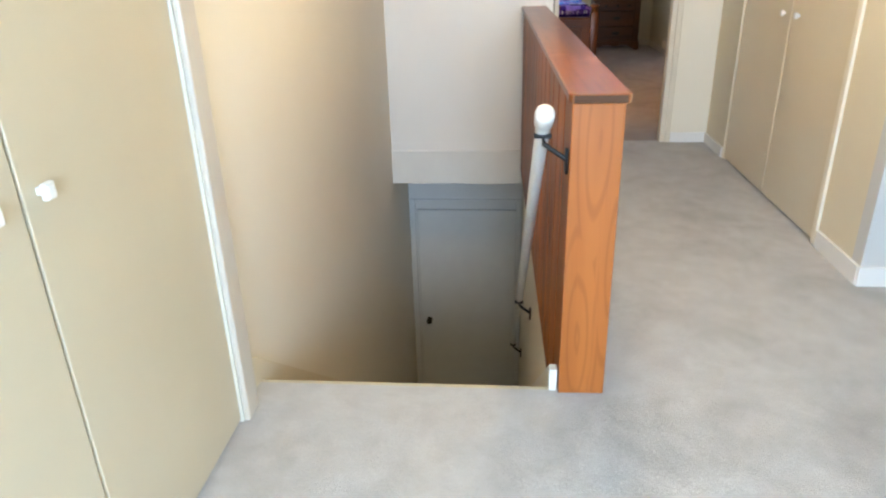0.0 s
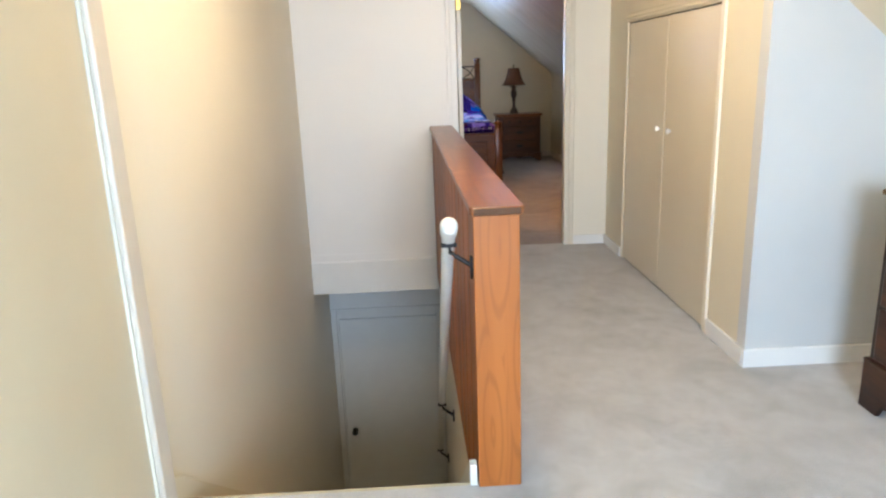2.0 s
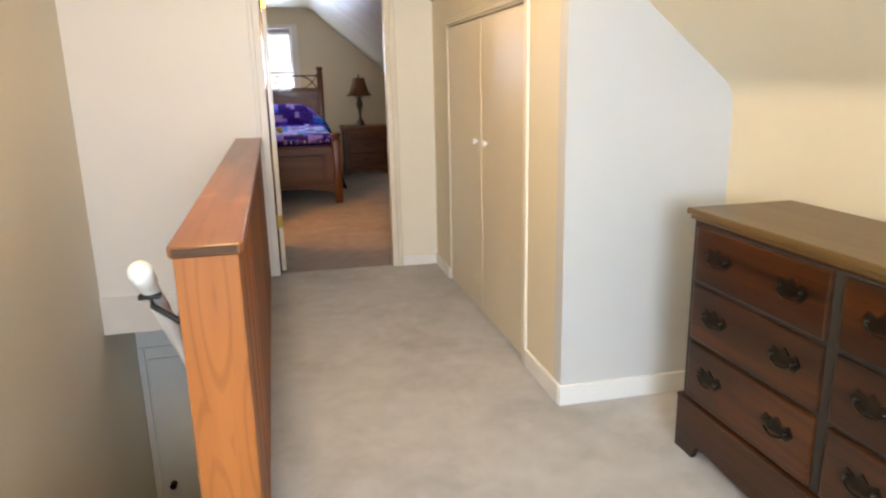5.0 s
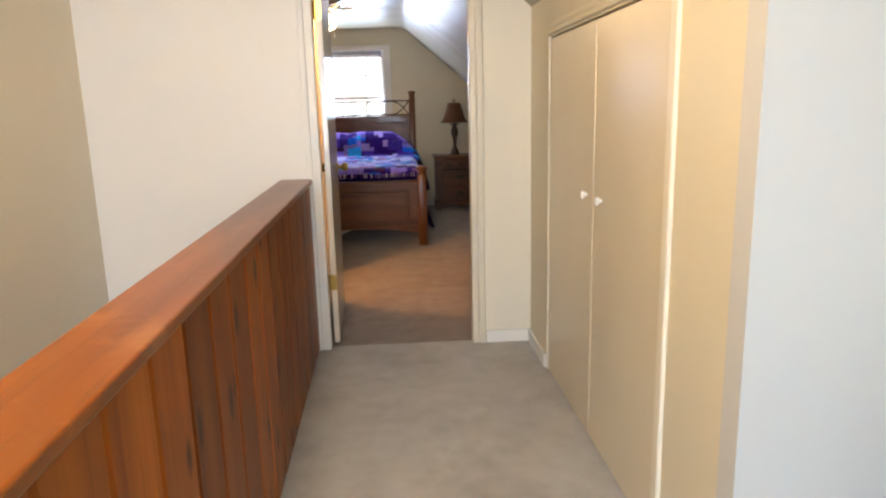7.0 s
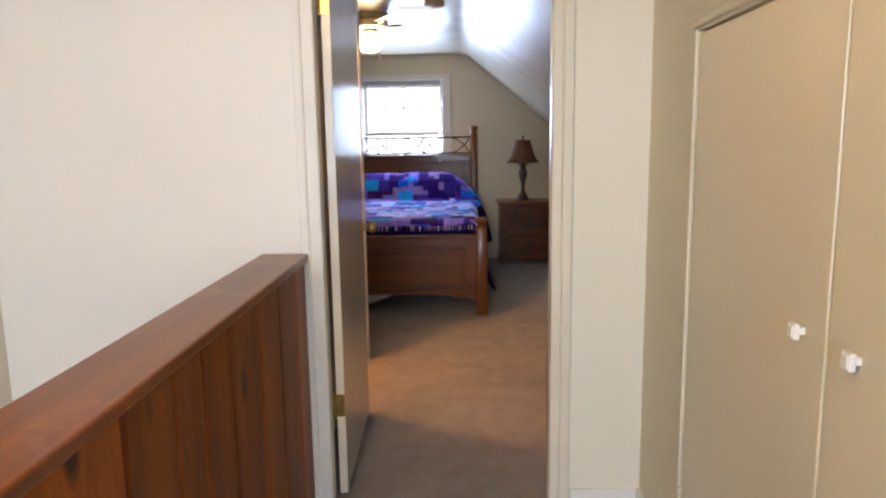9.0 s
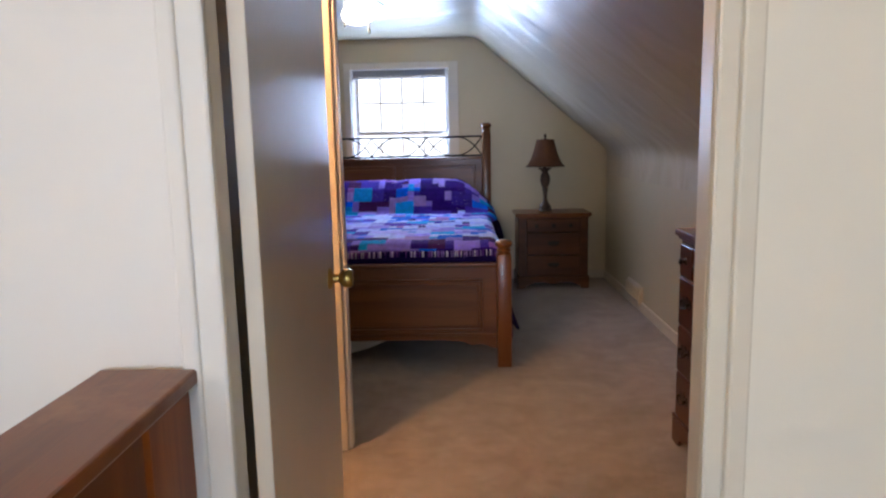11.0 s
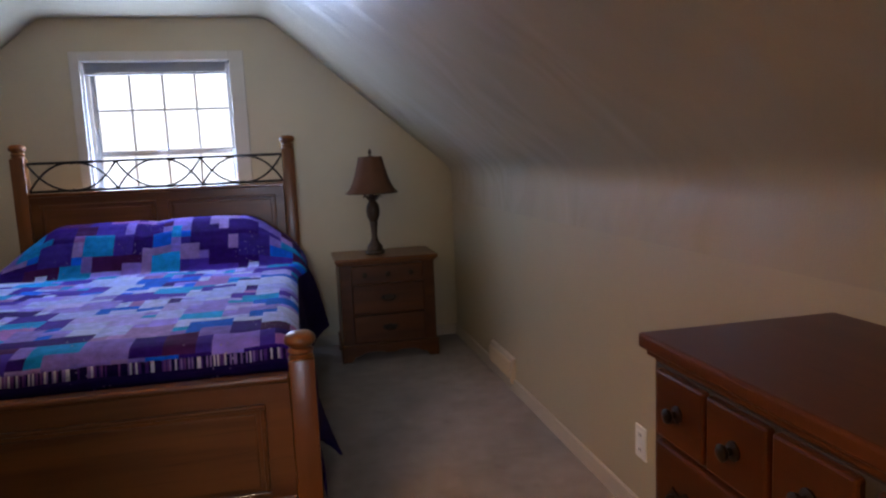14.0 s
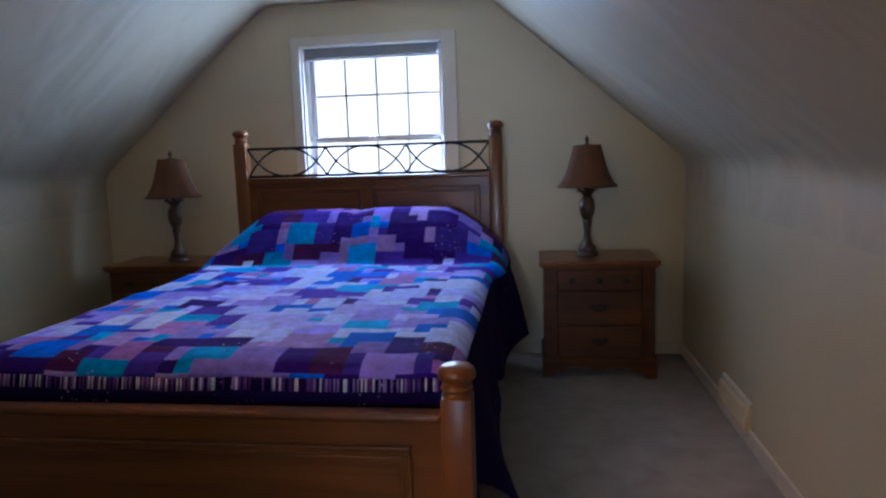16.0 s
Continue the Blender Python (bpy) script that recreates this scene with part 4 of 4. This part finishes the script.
bed()
mt = thing("mattress", pose(BX, 7.0, 0.36), "mattress and box spring in white covers under the quilt", "mattress")
part("box_spring", block(-0.745, 0.745, -1.12, 1.09, -0.20, 0.05, 0.03, seg=3), SHEET, mt)
part("mattress_pad", block(-0.75, 0.75, -1.125, 1.09, 0.052, 0.315, 0.05, seg=4), SHEET, mt)

# a loose cover sags below the footboard
bm = bmesh.new()
cols = 24
lines = []
for j in range(5):
    line = []
    for i in range(cols + 1):
        u = i / cols
        k = min(1.0, max(0.0, (u - 0.45) / 0.5))
        low = 0.035 + 0.125 * k * k
        z = 0.30 + (low - 0.30) * j / 4
        line.append(bm.verts.new((-0.80 + 1.0 * u, 5.865 + 0.012 * math.sin(9 * u + j) + 0.004 * j, z)))
    lines.append(line)
for a, b in zip(lines, lines[1:]):
    for i in range(cols):
        bm.faces.new((a[i], a[i + 1], b[i + 1], b[i]))
bmesh.ops.solidify(bm, geom=bm.faces[:], thickness=0.004)
ds = thing("dust_cover", pose(BX, 0, 0), "white cloth sagging below the footboard of the bed", "cloth")
part("cloth", bm, SHEET, ds, smooth=True)


def quilt_material():
    m, nt, b = nodes_of("patchwork_cotton", 0.9, 0, 0, 0.08)
    at = nt.nodes.new("ShaderNodeAttribute")
    at.attribute_name = "patch"
    co = nt.nodes.new("ShaderNodeTexCoord").outputs["Object"]
    n1 = add(nt, "ShaderNodeTexNoise", Scale=22.0, Detail=4.0, Roughness=0.7)
    n2 = add(nt, "ShaderNodeTexNoise", Scale=350.0, Detail=2.0)
    for n in (n1, n2):
        nt.links.new(co, n.inputs["Vector"])
    hs = nt.nodes.new("ShaderNodeHueSaturation")
    hs.inputs["Saturation"].default_value = 1.05
    vm = add(nt, "ShaderNodeMapRange")
    vm.inputs[1].default_value, vm.inputs[2].default_value, vm.inputs[3].default_value, vm.inputs[4].default_value = 0.3, 0.7, 0.72, 1.25
    nt.links.new(n1.outputs[0], vm.inputs[0])
    nt.links.new(vm.outputs[0], hs.inputs["Value"])
    nt.links.new(at.outputs["Color"], hs.inputs["Color"])
    speck = add(nt, "ShaderNodeTexVoronoi", Scale=42.0, Randomness=0.8)
    where = add(nt, "ShaderNodeTexNoise", Scale=5.0, Detail=1.0)
    both = nt.nodes.new("ShaderNodeMath")
    both.operation = "MULTIPLY"
    for n in (speck, where):
        nt.links.new(co, n.inputs["Vector"])
    nt.links.new(ramp(nt, speck.outputs["Distance"], 0.20, 0.12), both.inputs[0])
    nt.links.new(ramp(nt, where.outputs[0], 0.60, 0.66), both.inputs[1])
    nt.links.new(mixed(nt, both.outputs[0], hs.outputs[0], (0.34, 0.28, 0.46)), b.inputs["Base Color"])
    bump_into(nt, b, n2.outputs[0], 0.4, 0.001)
    return m


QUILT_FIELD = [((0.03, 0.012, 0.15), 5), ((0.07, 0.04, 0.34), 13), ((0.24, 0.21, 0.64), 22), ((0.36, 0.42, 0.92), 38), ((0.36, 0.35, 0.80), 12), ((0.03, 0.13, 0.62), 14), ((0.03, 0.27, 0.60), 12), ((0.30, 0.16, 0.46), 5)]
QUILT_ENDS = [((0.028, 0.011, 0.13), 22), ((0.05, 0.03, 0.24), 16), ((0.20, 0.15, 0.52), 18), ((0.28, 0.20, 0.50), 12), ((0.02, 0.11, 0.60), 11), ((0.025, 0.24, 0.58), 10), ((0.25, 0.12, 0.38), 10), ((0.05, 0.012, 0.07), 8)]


def quilt():
    """A patchwork quilt over mattress and pillows: a cloth grid laid along the bed, hanging at the sides and the foot."""
    cell, sub = 0.051, 3
    step = cell / sub
    rng = random.Random(11)
    half_w, bend = 0.80, 0.09
    # across: flat top, rounded shoulder, hanging side
    flat, shoulder, hang = half_w - bend, bend * math.pi / 2, 0.40
    nu = int((flat + shoulder + hang) / step)

    def across(s, y):
        a = abs(s)
        sign = 1 if s > 0 else -1
        if a <= flat:
            return s, 0.0
        if a <= flat + shoulder:
            q = (a - flat) / bend
            return sign * (flat + bend * math.sin(q)), -bend * (1 - math.cos(q))
        low = a - flat - shoulder
        tail = math.exp(-((y - 6.45) / 0.22) ** 2)
        grow = 1 + 0.42 * tail + 0.10 * math.sin(y * 7.1)
        k = low / hang
        out = 0.03 * k + 0.055 * math.exp(-((y - 7.85) / 0.22) ** 2) * math.sqrt(k) + 0.10 * tail * k * k + 0.022 * k * math.sin(y * 13.0 + sign)
        return sign * (half_w + out), -bend - low * grow

    spine = [(5.868, 0.59), (5.871, 0.64), (5.884, 0.683), (5.92, 0.712), (6.0, 0.724), (7.0, 0.726), (7.58, 0.722),
             (7.62, 0.755), (7.68, 0.84), (7.76, 0.92), (7.86, 0.976), (7.96, 0.992), (8.04, 0.972), (8.09, 0.92)]
    lens = [0.0]
    for a, b in zip(spine, spine[1:]):
        lens.append(lens[-1] + math.dist(a, b))
    nv = int(lens[-1] / step)

    def along(s):
        for i in range(1, len(lens)):
            if s <= lens[i] or i == len(lens) - 1:
                k = (s - lens[i - 1]) / (lens[i] - lens[i - 1])
                return tuple(p + (q - p) * k for p, q in zip(spine[i - 1], spine[i]))

    def spot(i, j):
        """The cloth's point at grid place i across (may be a fraction) and j along."""
        y, z = along(j * step)
        s = i * step
        x, drop = across(s, y)
        k = min(1.0, max(0.0, (y - 7.3) / 0.35))
        x += 0.06 * k * k * (3 - 2 * k) * min(1.0, abs(s) / flat) ** 4 * (1 if s > 0 else -1)
        if z > 0.728 and y > 7.5:
            k = min(1.0, max(0.0, (abs(s) - 0.48) / 0.38))
            z = 0.724 + (z - 0.724) * (1 - k * k * (3 - 2 * k)) - 0.014 * math.exp(-(abs(s) / 0.06) ** 2)
        z += 0.007 * noise.noise((x * 3.1, y * 3.1, 0.3)) + 0.005 * noise.noise((x * 9, y * 9, 4.0))
        if i % sub == 0 or j % sub == 0:
            z -= 0.003
        if drop < -bend:
            x += 0.008 * noise.noise((y * 5, z * 5, 2.0))
        return (x, y, z + drop)

    # the patches
    owner = {}
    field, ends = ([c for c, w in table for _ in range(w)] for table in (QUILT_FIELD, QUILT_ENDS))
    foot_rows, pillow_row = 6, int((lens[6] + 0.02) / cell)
    sizes = [(1, 1), (1, 1), (2, 1), (2, 1), (1, 2), (2, 2), (2, 2), (2, 3), (3, 2), (3, 3), (3, 3)]
    for v in range(nv // sub + 2):
        for u in range(-nu // sub - 1, nu // sub + 2):
            if (u, v) in owner:
                continue
            a, b = rng.choice(sizes)
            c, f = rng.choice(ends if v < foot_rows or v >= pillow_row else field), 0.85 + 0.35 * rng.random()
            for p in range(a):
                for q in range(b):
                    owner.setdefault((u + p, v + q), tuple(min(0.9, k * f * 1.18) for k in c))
    purple = (0.012, 0.005, 0.05)
    band = ((0.60, 0.55, 0.64), purple, (0.08, 0.03, 0.18), (0.25, 0.16, 0.40), purple, purple, (0.16, 0.06, 0.22))
    t = thing("quilt", pose(BX, 0, 0), "patchwork quilt in purple, lilac, blue and turquoise spread over the bed", "quilt")
    cloth = quilt_material()
    side = int((flat + shoulder - 0.03) / step)

    def sheet(name, cells, label):
        """One part of the quilt, from cells (i0, i1, j, colour)."""
        index, verts, faces, cols = {}, [], [], []

        def at(i, j):
            key = (round(i, 3), j)
            if key not in index:
                index[key] = len(verts)
                verts.append(spot(i, j))
            return index[key]

        for i0, i1, j, c in cells:
            faces.append((at(i0, j), at(i1, j), at(i1, j + 1), at(i0, j + 1)))
            cols += [(*c, 1.0)] * 4
        me = bpy.data.meshes.new(name)
        me.from_pydata(verts, [], faces)
        me.color_attributes.new("patch", "FLOAT_COLOR", "CORNER").data.foreach_set("color", np.array(cols, dtype=np.float32).ravel())
        me.materials.append(cloth)
        for p in me.polygons:
            p.use_smooth = True
        ob = new(name, me)
        ob.parent = t
        tagged(ob, label)
        mod = ob.modifiers.new("thickness", "SOLIDIFY")
        mod.thickness, mod.offset = 0.012, -1

    top, edge, stripes = [], [], []
    for j in range(nv):
        for i in range(-nu, nu):
            if j < 3 or i >= side or i < -side:
                edge.append((i, i + 1, j, purple))
            elif j < 5:
                if j == 3:
                    for k in range(3):
                        c = rng.choice(band)
                        stripes += [(i + k / 3, i + (k + 1) / 3, q, c) for q in (3, 4)]
            else:
                top.append((i, i + 1, j, owner[(i // sub, j // sub)]))
    sheet("patchwork", top, "cotton patches in purple, lilac, blue and turquoise")
    sheet("border", edge, "plain dark purple border")
    sheet("striped_band", stripes, "narrow striped band in white and purple")


quilt()

# ---- smaller things ----


def ceiling_fan():
    t = thing("ceiling_fan", pose(-0.18, 6.0, FZ), "flush-mounted ceiling fan with pale wooden blades and a lit globe", "ceiling fan")
    cream = plain("cream_fan_motor", (0.66, 0.54, 0.36), None, 6, 0.35)
    part("canopy", lathe([(0.135, 0), (0.138, -0.012), (0.132, -0.03), (0.126, -0.034)], None, 32), cream, t, "cream ceiling canopy", True)
    part("band", lathe([(0.124, -0.032), (0.127, -0.036), (0.127, -0.046), (0.124, -0.05)], None, 32), BRASS, t, "dark brass band", True)
    part("motor", lathe([(0.132, -0.048), (0.138, -0.054), (0.138, -0.085), (0.128, -0.098), (0.09, -0.106), (0.05, -0.108)], None, 32), cream, t, "cream motor housing", True)
    part("light_fitting", lathe([(0.05, -0.106), (0.056, -0.114), (0.054, -0.126), (0.05, -0.132)], None, 24), BRASS, t, "brass light fitting", True)
    part("globe", lathe([(0.046, -0.130), (0.05, -0.145), (0.062, -0.165), (0.08, -0.19), (0.088, -0.215), (0.082, -0.24), (0.058, -0.26), (0.02, -0.27), (0.004, -0.271)], None, 28), GLOBE, t, "lit white glass globe", True)
    for i in range(5):
        a = 0.21 + 2 * math.pi * i / 5
        m = Matrix.Rotation(a, 4, "Z") @ Matrix.Rotation(radians(9), 4, "X")
        bm = prism([(0.17, -0.045), (0.2, -0.055), (0.46, -0.068), (0.5, -0.055), (0.515, 0.0), (0.5, 0.055), (0.46, 0.068), (0.2, 0.055), (0.17, 0.045)], "z", -0.073, -0.067)
        bmesh.ops.transform(bm, matrix=m, verts=bm.verts)
        bl = part("blade", bm, BLADE, t, "pale oak fan blade")
        bm = tube([m @ Vector(p) for p in ((0.09, 0, -0.075), (0.14, 0, -0.082), (0.24, 0, -0.076))], 0.009, 8)
        part("bracket", bm, BRASS, bl, "brass blade bracket", True)
    for dx, l in ((-0.062, 0.07), (0.075, 0.11)):
        bm = tube([(dx * 0.8, -0.05, -0.104), (dx, -0.075, -0.16), (dx, -0.077, -0.2 - l)], 0.0028, 6)
        lathe([(0.004, 0), (0.008, -0.006), (0.008, -0.026), (0.003, -0.032)], Matrix.Translation((dx, -0.077, -0.2 - l)), 10, bm)
        part("pull_chain", bm, CERAMIC, t, "white-tipped pull chain", True)


ceiling_fan()
sd = thing("smoke_detector", pose(0.315, 5.6, FZ), "round off-white smoke detector on the ceiling", "smoke detector")
part("body", lathe([(0.07, 0.0), (0.07, -0.018), (0.062, -0.032), (0.04, -0.04), (0.01, -0.042)], None, 28), plain("aged_white_plastic", (0.66, 0.55, 0.38), None, 5, 0.45), sd, "", True)
part("test_button", lathe([(0.012, -0.041), (0.012, -0.045), (0.004, -0.046)], None, 14), CERAMIC, sd, "", True)

# Unseen fixture, added to go with the assumed bulb over the landing.
cl = thing("ceiling_light", pose(-0.08, 0.6, FZ), "unseen flush ceiling light with a brass rim, added over the landing", "ceiling light")
part("rim", lathe([(0.12, 0), (0.125, -0.01), (0.12, -0.022), (0.10, -0.024)], None, 28), BRASS, cl, "brass rim", True)

part("bowl", lathe([(0.10, -0.022), (0.115, -0.03), (0.11, -0.06), (0.08, -0.088), (0.03, -0.10), (0.004, -0.101)], None, 28), plain("frosted_glass_bowl", (0.85, 0.82, 0.74), None, 5, 0.3, 0.02), cl, "frosted glass bowl", True).visible_shadow = False


def register():
    t = thing("wall_register", pose(1.75, 7.22, 0.0), "cream painted metal heating register at the foot of the wall", "register")
    outline = [(0.0, 0.045), (-0.03, 0.05), (-0.034, 0.075), (-0.014, 0.185), (0.0, 0.192)]
    bm = bmesh.new()
    prism([(x, z) for x, z in outline], "y", -0.21, 0.21, bm)
    part("shell", bm, TRIM_BEIGE, t)
    for i in range(14):
        y = -0.175 + i * 0.027
        bm = block(-0.035, -0.012, y - 0.004, y + 0.004, 0.082, 0.168, 0.001)
        bmesh.ops.transform(bm, matrix=Matrix.Translation((-0.003, 0, 0)), verts=bm.verts)
        part("louvre", bm, TRIM_BEIGE, t)


register()


def outlet(m):
    t = thing("wall_outlet", m, "white double power outlet on the wall above the baseboard", "power outlet")
    part("plate", block(-0.006, 0, -0.036, 0.036, -0.058, 0.058, 0.002), CERAMIC, t)
    for z in (-0.026, 0.026):
        s = part("socket", block(-0.008, -0.005, -0.017, 0.017, z - 0.015, z + 0.015, 0.001), CERAMIC, t)
        for y in (-0.006, 0.006):
            part("slot", block(-0.0085, -0.0078, y - 0.0014, y + 0.0014, z - 0.004, z + 0.007), DARKGAP, s)
    return t


outlet(pose(1.75, 5.64, 0.285))


def bowl():
    t = thing("glass_bowl", pose(1.665, 4.475, 0.922), "shallow cut-glass bowl with a few dark petals on the dresser", "bowl")
    seg = 32
    outer = [(0.038, 0.0), (0.042, 0.004), (0.054, 0.012), (0.064, 0.024), (0.070, 0.036), (0.073, 0.040)]
    inner = [(0.070, 0.040), (0.067, 0.036), (0.061, 0.025), (0.051, 0.0145), (0.036, 0.008)]
    part("glass", lathe(outer + inner, None, seg), CUT_GLASS, t, "faceted clear glass").visible_shadow = False
    rng = random.Random(3)
    bm = bmesh.new()
    for i in range(16):
        a, r = rng.random() * 6.283, 0.04 * math.sqrt(rng.random())
        bmesh.ops.create_icosphere(bm, subdivisions=1, radius=0.011, matrix=Matrix.Translation((r * math.cos(a), r * math.sin(a), 0.017 + 0.008 * rng.random())) @ Matrix.Rotation(rng.random() * 3, 4, "X") @ Matrix.Diagonal((1.4, 0.9, 0.5, 1)))
    part("potpourri", bm, plain("dried_petals", (0.10, 0.025, 0.045), (0.05, 0.02, 0.05), 40, 0.8), t, "dark red dried petals")


bowl()
